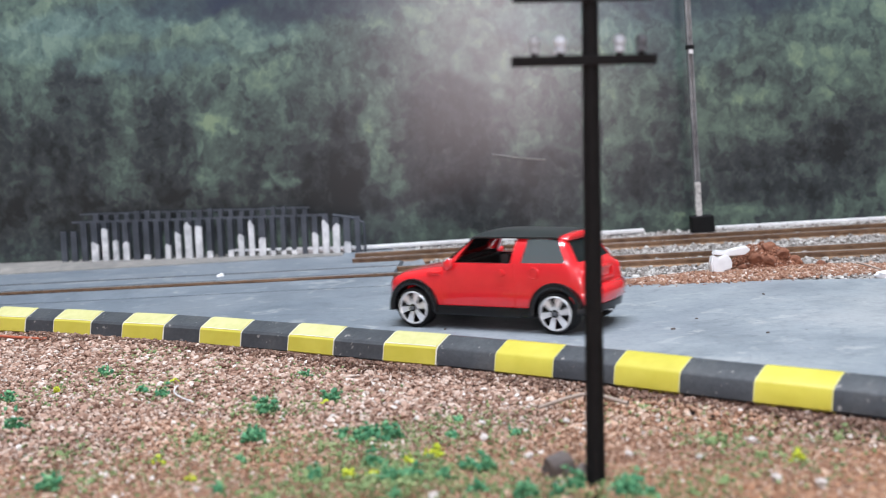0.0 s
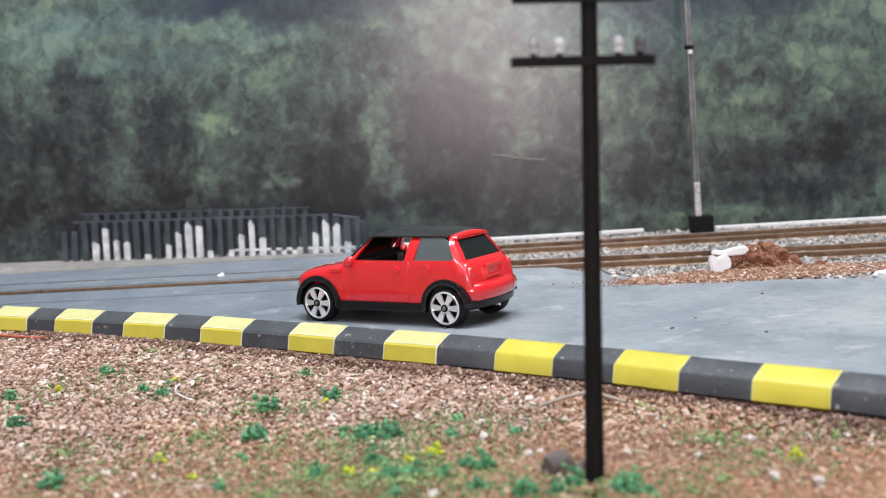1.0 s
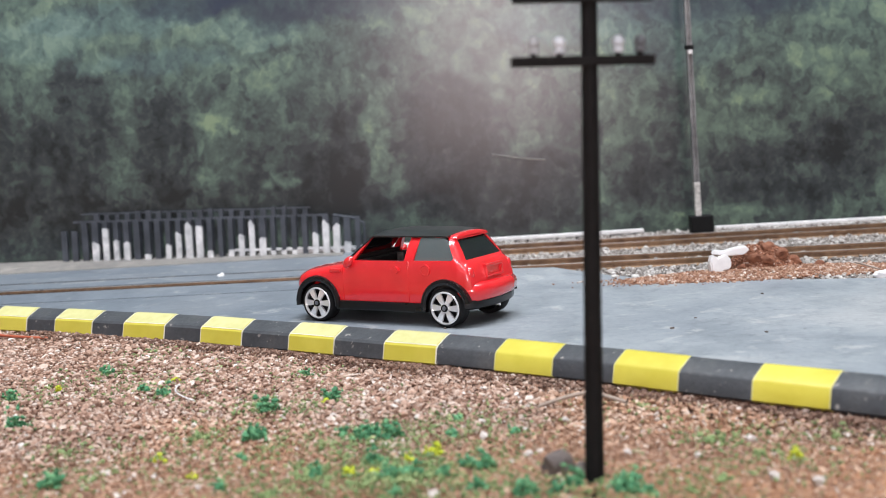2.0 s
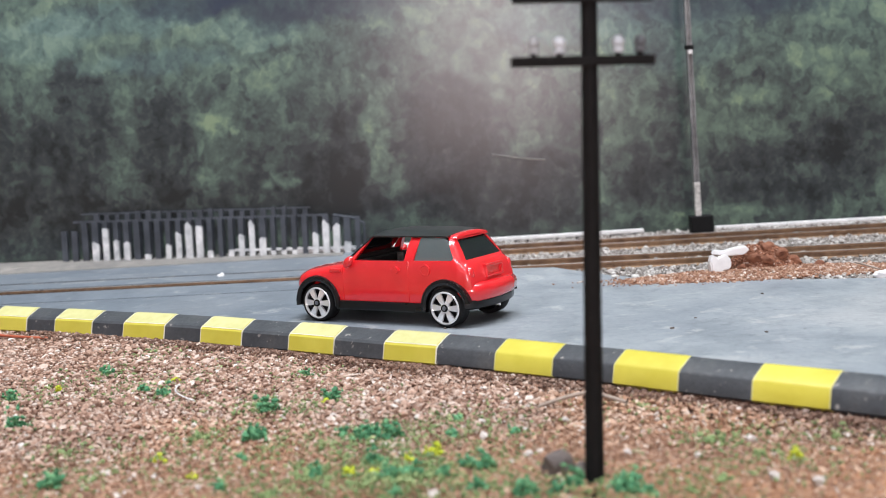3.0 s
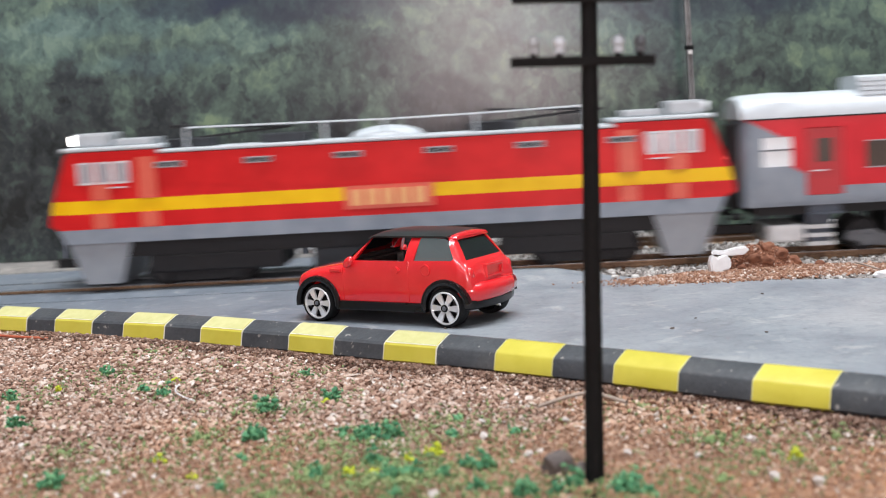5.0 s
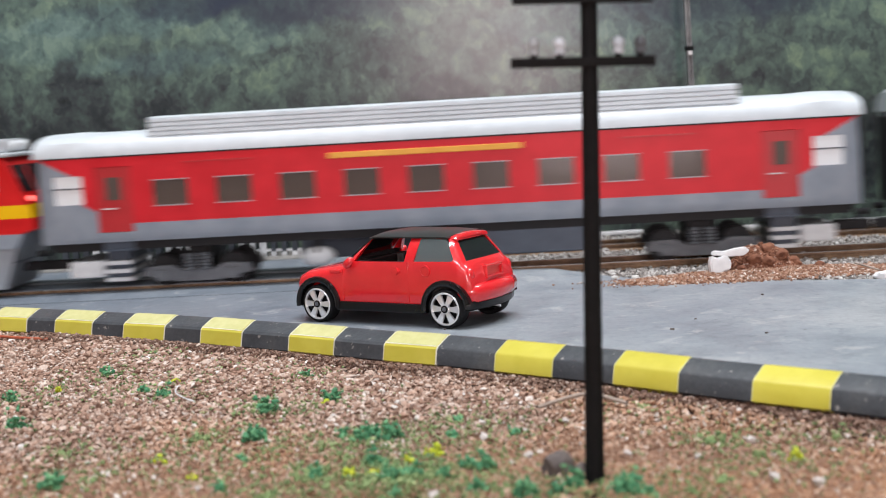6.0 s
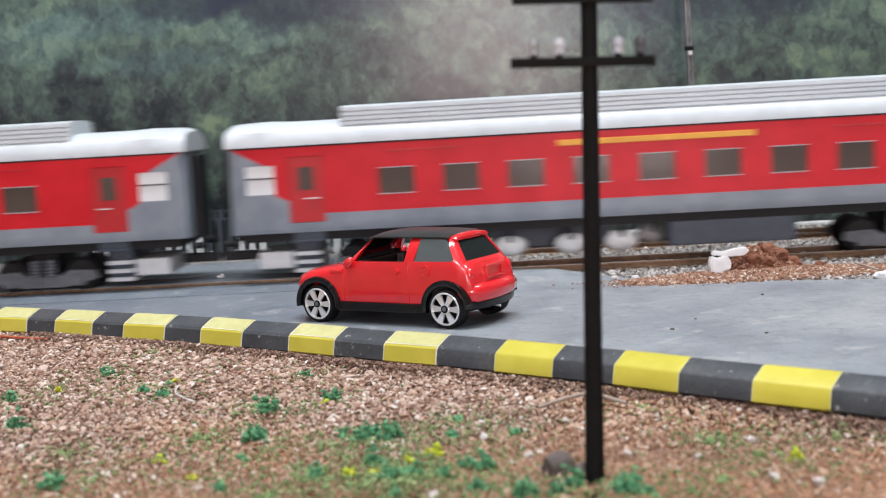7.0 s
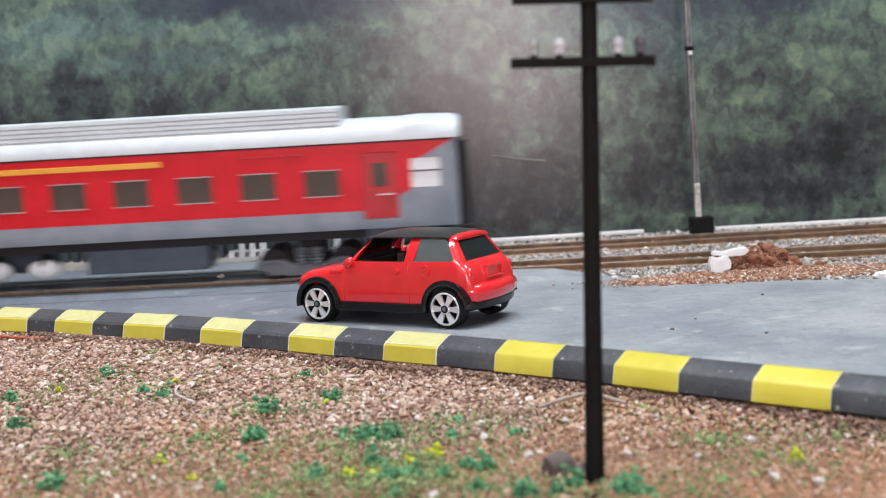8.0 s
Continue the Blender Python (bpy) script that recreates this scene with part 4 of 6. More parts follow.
HALF_W = 0.0152


def bogie(parent, x, mat=BOGIE_GREY, wheel_r=0.0052):
    bg = empty("bogie")
    bg.parent = parent
    bg.location.x = x
    for s_ in (-1, 1):
        bm = bmesh.new()
        prism(bm, [(-0.0185, 0.0062), (-0.0175, 0.0088), (-0.009, 0.0092), (-0.005, 0.0072), (0.005, 0.0072), (0.009, 0.0092), (0.0175, 0.0088), (0.0185, 0.0062), (0.012, 0.0045), (0.007, 0.0036), (-0.007, 0.0036), (-0.012, 0.0045)],
              min(s_ * 0.0100, s_ * 0.0122), max(s_ * 0.0100, s_ * 0.0122))
        part("side_frame", bm, mat, bg, "grey moulded bogie side frame")
        for dx in (-0.0026, 0.0026):
            coil = lathe(bmesh.new(), [(0.0072, 0.00001)] + [(0.0072 + k * 0.00055, 0.0021 if k % 2 else 0.0016) for k in range(11)] + [(0.0130, 0.00001)], 14, "Z")
            bmesh.ops.transform(coil, matrix=Matrix.Translation((dx, s_ * 0.0118, 0)), verts=coil.verts[:])
            bmesh.ops.recalc_face_normals(coil, faces=coil.faces[:])
            part("spring", coil, mat, bg)
        for dx in (-0.012, 0.012):
            axle_box = boxes((dx - 0.0022, dx + 0.0022, s_ * 0.0122 - 0.0008, s_ * 0.0122 + 0.0008, 0.0040, 0.0078), bevel=0.0004)
            tube(axle_box, (dx, s_ * 0.0115, 0.0056), (dx, s_ * 0.0136, 0.0056), 0.0016, n=14)
            part("axle_box", axle_box, mat, bg)
    for dx in (-0.012, 0.012):
        ax = bmesh.new()
        for s_ in (-1, 1):
            lathe(ax, [(s_ * 0.0068, 0.00001), (s_ * 0.0068, wheel_r + 0.0006), (s_ * 0.0074, wheel_r + 0.0005), (s_ * 0.0076, wheel_r), (s_ * 0.0096, wheel_r - 0.0001), (s_ * 0.0096, 0.00001)], 26)
        tube(ax, (0, -0.0105, 0), (0, 0.0105, 0), 0.001, n=10)
        bmesh.ops.transform(ax, matrix=Matrix.Translation((dx, 0, 0.0021 + wheel_r)), verts=ax.verts[:])
        bmesh.ops.recalc_face_normals(ax, faces=ax.faces[:])
        smooth_by_angle(part("wheelset", ax, UNDER_BLACK, bg, "dark steel wheelset"), 40)
    part("bolster", boxes((-0.004, 0.004, -0.0095, 0.0095, 0.0066, 0.0150), bevel=0.0005), UNDER_BLACK, bg)
    return bg


def build_coach():
    coach = tagged(empty("railway_coach"), "red and grey model passenger coach with ribbed white roof", "railway coach", group="coaches of the train")
    h = COACH_L / 2
    # body: flanks with window openings
    bm = prism(bmesh.new(), [(-HALF_W * 0.98, 0.0181), (-HALF_W, 0.0195), (-HALF_W, 0.0464), (HALF_W, 0.0464), (HALF_W, 0.0195), (HALF_W * 0.98, 0.0181)], -h, h, "X")
    edges = [e for e in bm.edges if abs(e.verts[0].co.x) > h - 1e-6 and abs(e.verts[1].co.x) > h - 1e-6 and abs(e.verts[0].co.z - e.verts[1].co.z) > 0.01]
    bmesh.ops.bevel(bm, geom=edges, offset=0.0035, segments=4, affect="EDGES", profile=0.5)
    cut = [boxes((-h + 0.004, h - 0.004, -HALF_W + 0.001, HALF_W - 0.001, 0.021, 0.0452))]
    win_x = [-0.0054 + (i - 4) * 0.0211 for i in range(9)]
    for x in win_x:
        cut.append(boxes((x - 0.0058, x + 0.0058, -0.02, 0.02, 0.0296, 0.0378), bevel=0.0007))
    for s_ in (-1, 1):
        cut.append(boxes((s_ * 0.1238 - 0.0047, s_ * 0.1238 + 0.0047, -0.02, 0.02, 0.0310, 0.0405), bevel=0.0006))
        for y in (-1, 1):
            x0 = s_ * 0.1088
            cut.append(boxes((x0 - 0.0060, x0 + 0.0060, y * HALF_W - 0.0006, y * HALF_W + 0.0006, 0.0212, 0.0430), bevel=0.0003))
    smooth_by_angle(part("body", carve(bm, cut), COACH_PAINT, coach, "red coach body with grey skirt and ends"), 30)
    for s_ in (-1, 1):
        for x in win_x:
            y = s_ * (HALF_W - 0.0007)
            pane = part("window", boxes((x - 0.0059, x + 0.0059, y - 0.0002, y + 0.0002, 0.0295, 0.0379)), WINDOW_BROWN, coach, "brown tinted coach window")
            fr = bmesh.new()
            yo = s_ * HALF_W
            for r in ((x - 0.0060, x + 0.0060, yo - 0.0002, yo + 0.0002, 0.0293, 0.0296), (x - 0.0060, x + 0.0060, yo - 0.0002, yo + 0.0002, 0.0378, 0.0381)):
                box(fr, *r)
            part("window_frame", fr, ROOF_SILVER, pane, "pale grey window frame")
        for e in (-1, 1):
            x, y = e * 0.1238, s_ * (HALF_W - 0.0005)
            pane = part("toilet_window", boxes((x - 0.0048, x + 0.0048, y - 0.0002, y + 0.0002, 0.0309, 0.0406)), WINDOW_MILK, coach, "milky white louvred window")
            part("glazing_bar", boxes((x - 0.0048, x + 0.0048, y - 0.0005, y + 0.0006, 0.0361, 0.0366)), BOGIE_GREY, pane)
            x = e * 0.1088
            door = part("door", boxes((x - 0.0058, x + 0.0058, s_ * (HALF_W - 0.0004) - 0.0002, s_ * (HALF_W - 0.0004) + 0.0002, 0.0214, 0.0428), bevel=0.0001), COACH_DOOR, coach, "red recessed vestibule door")
            yd = s_ * (HALF_W - 0.0001)
            part("door_window", boxes((x - 0.0025, x + 0.0025, yd - 0.0002, yd + 0.0002, 0.0320, 0.0395), bevel=0.0001), WINDOW_BROWN, door)
            part("door_handle", boxes((x - 0.0042, x + 0.0006, yd - 0.0002, yd + 0.0005, 0.0290, 0.0294)), UNDER_WHITE, door)
            part("step", boxes((x - 0.0055, x + 0.0055, s_ * 0.0135 - 0.0014, s_ * 0.0135 + 0.0014, 0.0150, 0.0157), (x - 0.005, x + 0.005, s_ * 0.0135 - 0.0005, s_ * 0.0135 + 0.0005, 0.0156, 0.0182)), UNDER_BLUE, coach)
        # name board and faint grab rails
        part("name_board", boxes((-0.0370, 0.0262, s_ * HALF_W - 0.0003, s_ * HALF_W + 0.0004, 0.0418, 0.0437), bevel=0.0002), BAR_YELLOW, coach, "orange-yellow route board")
        part("gutter", boxes((-h + 0.002, h - 0.002, s_ * HALF_W - 0.0002, s_ * HALF_W + 0.0004, 0.0461, 0.0466)), UNDER_BLACK, coach)
        for x0, x1 in ((-0.085, -0.062), (0.058, 0.082)):
            part("rain_strip", boxes((x0, x1, s_ * HALF_W - 0.0002, s_ * HALF_W + 0.0003, 0.0432, 0.0437)), COACH_DOOR, coach)
    # roof
    def roof_ring(x, f):
        pts = [(x, -0.0153 * (0.94 + 0.06 * f), 0.0466), (x, -0.0152 * (0.94 + 0.06 * f), 0.0480), (x, -0.0140 * (0.92 + 0.08 * f), 0.0466 + 0.0046 * f), (x, -0.0105, 0.0466 + 0.0066 * f), (x, -0.005, 0.0466 + 0.0076 * f), (x, 0, 0.0466 + 0.0078 * f)]
        return pts + [(p[0], -p[1], p[2]) for p in reversed(pts[:-1])]
    roof = loft(bmesh.new(), [roof_ring(x, f) for x, f in ((-h - 0.0008, 0.84), (-h + 0.0004, 0.96), (-h + 0.0018, 1.0), (-h + 0.012, 1.05), (-h + 0.02, 1), (h - 0.02, 1), (h - 0.012, 1.05), (h - 0.0018, 1.0), (h - 0.0004, 0.96), (h + 0.0008, 0.84))])
    roof_ob = smooth_by_angle(part("roof", roof, COACH_WHITE, coach, "silver-white curved roof"), 40)
    for x in (-0.104, 0.104):
        part("roof_hatch", boxes((x - 0.0035, x + 0.0035, -0.0128, 0.0128, 0.0500, 0.0513), bevel=0.0003), COACH_WHITE, roof_ob)
    duct = bmesh.new()
    prof = [(-0.0136, 0.0493)]
    zr = 0.0493
    for k in range(6):
        prof += [(-0.0139 + k * 0.0005, zr + 0.0002), (-0.0138 + k * 0.0005, zr + 0.00105), (-0.0129 + k * 0.0005, zr + 0.0011), (-0.0129 + k * 0.0005, zr + 0.00142)]
        zr += 0.00148
    prof += [(-0.0095, 0.0584), (-0.004, 0.0588)]
    prof = prof + [(-y, z) for y, z in reversed(prof)]
    prism(duct, prof, -0.0965, 0.0965, "X")
    part("roof_ribs", duct, COACH_WHITE, roof_ob, "white ribbed roof section")
    # gangway ends
    for e in (-1, 1):
        part("gangway", boxes((e * h - 0.0002 if e > 0 else -h - 0.003, h + 0.003 if e > 0 else -h + 0.0002, -0.0062, 0.0062, 0.0172, 0.0452), bevel=0.0006), UNDER_BLACK, coach, "black gangway bellows")
        part("buffer", tube(tube(bmesh.new(), (e * h, 0.009, 0.0150), (e * (h + 0.004), 0.009, 0.0150), 0.0011), (e * h, -0.009, 0.0150), (e * (h + 0.004), -0.009, 0.0150), 0.0011), UNDER_BLACK, coach)
        part("coupler", boxes((min(e * (h - 0.006), e * (h + 0.0068)), max(e * (h - 0.006), e * (h + 0.0068)), -0.0016, 0.0016, 0.0085, 0.0115), bevel=0.0003), UNDER_BLACK, coach)
        part("end_tank", boxes((e * 0.1208 - 0.0058, e * 0.1208 + 0.0058, -0.0125, 0.0125, 0.0062, 0.0118), bevel=0.0007), UNDER_WHITE, coach, "white plastic under-floor tank")
        ladder = part("foot_ladder", boxes((e * 0.1100 - 0.0040, e * 0.1100 + 0.0040, -0.0112, 0.0112, 0.0052, 0.0150), bevel=0.0004), UNDER_BLUE, coach, "slate blue ladder bracket with white treads")
        for z in (0.0046, 0.0074, 0.0102):
            part("tread", boxes((e * 0.1100 - 0.0044, e * 0.1100 + 0.0044, -0.0128, 0.0128, z, z + 0.0013), bevel=0.0002), UNDER_WHITE, ladder)
        bogie(coach, e * 0.0835)
    part("underframe", boxes((-h + 0.003, h - 0.003, -0.0130, 0.0130, 0.0152, 0.0183)), UNDER_BLACK, coach, "black underframe")
    # under-floor gear, the same on both sides when the coach is turned about
    for s_ in (-1, 1):
        e = -s_
        x0, x1 = sorted((e * 0.009, e * 0.050))
        y0, y1 = sorted((s_ * 0.003, s_ * 0.0128))
        part("equipment_box", boxes((x0, x1, y0, y1, 0.0072, 0.0155), bevel=0.0005), UNDER_BLUE, coach, "slate blue equipment box")
        for x in (-0.043, -0.023, -0.0065):
            drum = bmesh.new()
            bmesh.ops.create_uvsphere(drum, u_segments=20, v_segments=12, radius=1.0, matrix=Matrix.Translation((e * x, s_ * 0.0100, 0.0096)) @ Matrix.Diagonal((0.0056, 0.0032, 0.0034, 1)))
            tank = smooth_by_angle(part("air_reservoir", drum, UNDER_WHITE, coach, "silver-white air reservoir"), 40)
            part("hanger", boxes((e * x - 0.0006, e * x + 0.0006, s_ * 0.0098 - 0.0031, s_ * 0.0098 + 0.0031, 0.0098, 0.0154)), UNDER_BLACK, tank)
    return coach


LOCO_L = 0.2263


def build_loco():
    loco = tagged(empty("electric_locomotive"), "red model electric locomotive with yellow band and grey skirt", "locomotive")
    h, w = LOCO_L / 2, 0.0152
    nose = [(-h, 0.0238), (-h + 0.0002, 0.0258), (-h + 0.0016, 0.0315), (-h + 0.0076, 0.0466), (-h + 0.0088, 0.0478), (h - 0.0088, 0.0478), (h - 0.0076, 0.0466), (h - 0.0016, 0.0315), (h - 0.0002, 0.0258), (h, 0.0238), (h - 0.0035, 0.0226), (h - 0.0058, 0.0176), (-h + 0.0058, 0.0176), (-h + 0.0035, 0.0226)]
    bm = prism(bmesh.new(), nose, -w, w)
    # narrow the noses in plan
    for v in bm.verts:
        if abs(v.co.x) > h - 0.002:
            v.co.y *= 0.86
    cut = []
    # the long hood sits lower than the cab roofs
    cut.append(boxes((-h + 0.0385, h - 0.0385, -0.03, 0.03, 0.0462, 0.06)))
    for e in (-1, 1):
        for s_ in (-1, 1):
            for x in (0.0140, 0.0201, 0.0260):
                x0 = e * (h - x)
                cut.append(boxes((x0 - 0.0026, x0 + 0.0026, s_ * w - 0.0006, s_ * w + 0.0006, 0.0372, 0.0445), bevel=0.0005))
    for s_ in (-1, 1):
        for k in range(6):
            x0 = -h + 0.042 + k * 0.0296
            cut.append(boxes((x0 - 0.0042, x0 + 0.0042, s_ * w - 0.0006, s_ * w + 0.0006, 0.0418, 0.0434), bevel=0.0002))
    smooth_by_angle(part("body", carve(bm, cut), LOCO_PAINT, loco, "red locomotive body with yellow band"), 30)
    part("hood_roof", boxes((-h + 0.0385, h - 0.0385, -0.0155, 0.0155, 0.0464, 0.0476), bevel=0.0005), COACH_WHITE, loco, "white roof edge")
    for e in (-1, 1):
        x0, x1 = sorted((e * (h - 0.0065), e * (h - 0.0395)))
        part("cab_roof", boxes((x0, x1, -0.0156, 0.0156, 0.0480, 0.0494), bevel=0.0006), COACH_WHITE, loco, "white cab roof")
        x0, x1 = sorted((e * (h - 0.0085), e * (h - 0.0205)))
        unit = part("roof_unit", boxes((x0, x1, -0.008, 0.008, 0.0494, 0.0540), bevel=0.0010), ROOF_SILVER, loco, "silver roof headlamp housing")
        for y in (-0.0042, 0.0042):
            part("headlamp", tube(bmesh.new(), (e * (h - 0.0088), y, 0.0517), (e * (h - 0.0070), y, 0.0517), 0.0017, n=18), HEAD_GLOW if e < 0 else WINDOW_MILK, unit, "lit headlamp" if e < 0 else "unlit headlamp")
        x0, x1 = sorted((e * (h - 0.0225), e * (h - 0.035)))
        part("roof_unit", boxes((x0, x1, -0.0085, 0.0085, 0.0494, 0.0517), bevel=0.0006), ROOF_SILVER, loco)
        for s_ in (-1, 1):
            for x in (0.0140, 0.0201, 0.0260):
                xx = e * (h - x)
                y = s_ * (w - 0.0004)
                fr = part("cab_window_frame", boxes((xx - 0.0027, xx + 0.0027, y - 0.0002, y + 0.0003, 0.0371, 0.0446), bevel=0.0001), UNDER_WHITE, loco, "white cab window frame")
                part("cab_window", boxes((xx - 0.0020, xx + 0.0020, y - 0.0003, y + 0.0006, 0.0378, 0.0439), bevel=0.0001), CAB_GLASS, fr)
            for x in (0.0185, 0.0345):
                xx = e * (h - x)
                part("door_panel", boxes((xx - 0.0030, xx + 0.0030, s_ * w - 0.0002, s_ * w + 0.0003, 0.0226, 0.0274), (xx - 0.0030, xx + 0.0030, s_ * w - 0.0002, s_ * w + 0.0003, 0.0320, 0.0368 if x < 0.02 else 0.0455)), LIGHT_RED, loco, "paler orange-red door edge panel")
            part("handrail", boxes((min(e * (h - 0.0215), e * (h - 0.0275)), max(e * (h - 0.0215), e * (h - 0.0275)), s_ * w - 0.0002, s_ * w + 0.0006, 0.0357, 0.0361)), UNDER_WHITE, loco)
            part("marker_lamp", tube(bmesh.new(), (e * (h - 0.0055), s_ * 0.0085, 0.0338), (e * (h - 0.0019), s_ * 0.0085, 0.0338), 0.0009), UNDER_WHITE if e < 0 else TAIL_GLOW, loco)
        ws0, ws1 = 0.0362, 0.0452
        bm = bmesh.new()
        for y0, y1 in ((-0.0118, -0.0008), (0.0008, 0.0118)):
            rows = [(e * (h - 0.0016 - 0.0060 * (z - 0.0315) / 0.0151 + 0.0001), y, z) for y, z in ((y0, ws0), (y1, ws0), (y1, ws1), (y0, ws1))]
            a = [bm.verts.new(p) for p in rows]
            b = [bm.verts.new((p[0] - e * 0.0006, p[1], p[2])) for p in rows]
            bm.faces.new(a), bm.faces.new(b[::-1])
            for i in range(4):
                bm.faces.new((a[i], a[(i + 1) % 4], b[(i + 1) % 4], b[i]))
        bmesh.ops.recalc_face_normals(bm, faces=bm.faces[:])
        part("windscreen", bm, GLASS_DARK, loco, "dark split windscreen")
        # cow-catcher
        bm = prism(bmesh.new(), [(e * (h - 0.0062), 0.0178), (e * (h - 0.0112), 0.0040), (e * (h - 0.0232), 0.0040), (e * (h - 0.0272), 0.0178)], -0.0145, 0.0145)
        part("cow_catcher", bm, GREY_PAINT, loco, "grey cow-catcher skirt")
        part("coupler", boxes((min(e * (h - 0.01), e * (h + 0.0035)), max(e * (h - 0.01), e * (h + 0.0035)), -0.0016, 0.0016, 0.0085, 0.0115), bevel=0.0003), UNDER_BLACK, loco)
        bogie(loco, e * (h - 0.049), UNDER_BLACK, 0.006)
        # pantograph folded on the roof
        x0 = e * 0.052
        pan = bmesh.new()
        for s_ in (-1, 1):
            tube(pan, (x0 - 0.020, s_ * 0.005, 0.0500), (x0 + 0.020, s_ * 0.003, 0.0528), 0.0004, n=6)
            tube(pan, (x0 + 0.020, s_ * 0.003, 0.0528), (x0 - 0.018, s_ * 0.005, 0.0545), 0.0004, n=6)
        tube(pan, (x0 - 0.018, -0.010, 0.0547), (x0 - 0.018, 0.010, 0.0547), 0.0006, n=6)
        box(pan, x0 - 0.022, x0 - 0.012, -0.006, 0.006, 0.0476, 0.0502)
        part("pantograph", pan, UNDER_BLACK, loco, "dark folded pantograph")
    for s_ in (-1, 1):
        for k in range(6):
            x0 = -h + 0.042 + k * 0.0296
            fr = part("vent_frame", boxes((x0 - 0.0046, x0 + 0.0046, s_ * w - 0.0005, s_ * w + 0.0002, 0.0416, 0.0436), bevel=0.0001), ROOF_SILVER, loco, "pale louvre frame")
            part("vent", boxes((x0 - 0.0042, x0 + 0.0042, s_ * w - 0.0005, s_ * w + 0.0005, 0.0419, 0.0433)), UNDER_BLACK, fr)
        # number panel, kept as plain bars
        for k in range(5):
            x0 = -0.0118 + k * 0.0052
            part("number_bar", boxes((x0, x0 + 0.0036, s_ * w - 0.0006, s_ * w + 0.0006, 0.0258, 0.0310)), CREAM, loco, "orange-cream painted bar")
        part("number_panel", boxes((-0.0140, 0.0152, s_ * w - 0.0002, s_ * w + 0.0003, 0.0246, 0.0322)), LIGHT_RED, loco, "orange-red panel")
    wire = bmesh.new()
    pts = [(-h + 0.047, 0.0541), (-0.02, 0.0536), (0.0, 0.0533), (0.03, 0.0535), (h - 0.047, 0.0541)]
    for a, b in zip(pts, pts[1:]):
        tube(wire, (a[0], -0.009, a[1]), (b[0], -0.009, b[1]), 0.0003, n=6)
    for x, z in pts:
        tube(wire, (x, -0.009, 0.0474), (x, -0.009, z), 0.0005, n=8)
    part("roof_conductor", wire, COACH_WHITE, loco, "thin white roof conductor")
    dome = bmesh.new()
    bmesh.ops.create_uvsphere(dome, u_segments=24, v_segments=12, radius=1.0, matrix=Matrix.Translation((0.0, 0, 0.0472)) @ Matrix.Diagonal((0.0125, 0.010, 0.0042, 1)))
    smooth_by_angle(part("roof_dome", dome, COACH_WHITE, loco, "pale rounded roof cover"), 60)
    for x in (-0.034, 0.036, -0.066):
        part("roof_box", boxes((x - 0.008, x + 0.008, -0.006, 0.006, 0.0474, 0.0506), bevel=0.0006), TANK_GREY, loco)
    part("underframe", boxes((-h + 0.008, h - 0.008, -0.0135, 0.0135, 0.0125, 0.0178)), UNDER_BLACK, loco)
    part("transformer_tank", boxes((-0.026, 0.026, -0.0125, 0.0125, 0.0055, 0.0126), bevel=0.0008), TANK_GREY, loco, "dark grey transformer tank")
    for x in (-0.058, 0.058):
        part("battery_box", boxes((x - 0.0225, x + 0.0225, -0.0140, 0.0140, 0.0068, 0.0126), bevel=0.0006), UNDER_BLACK, loco)
    return loco


def lamp_glow(name, colour, strength):
    m, nt, b = material(name)
    b.inputs["Base Color"].default_value = (*[0.8 * c for c in colour], 1)
    b.inputs["Emission Color"].default_value = (*colour, 1)
    b.inputs["Emission Strength"].default_value = strength
    return m


TAIL_GLOW = lamp_glow("lit_red_tail_lamp", (1.0, 0.12, 0.1), 6.0)
HEAD_GLOW = lamp_glow("lit_headlamp", (1.0, 0.95, 0.9), 14.0)


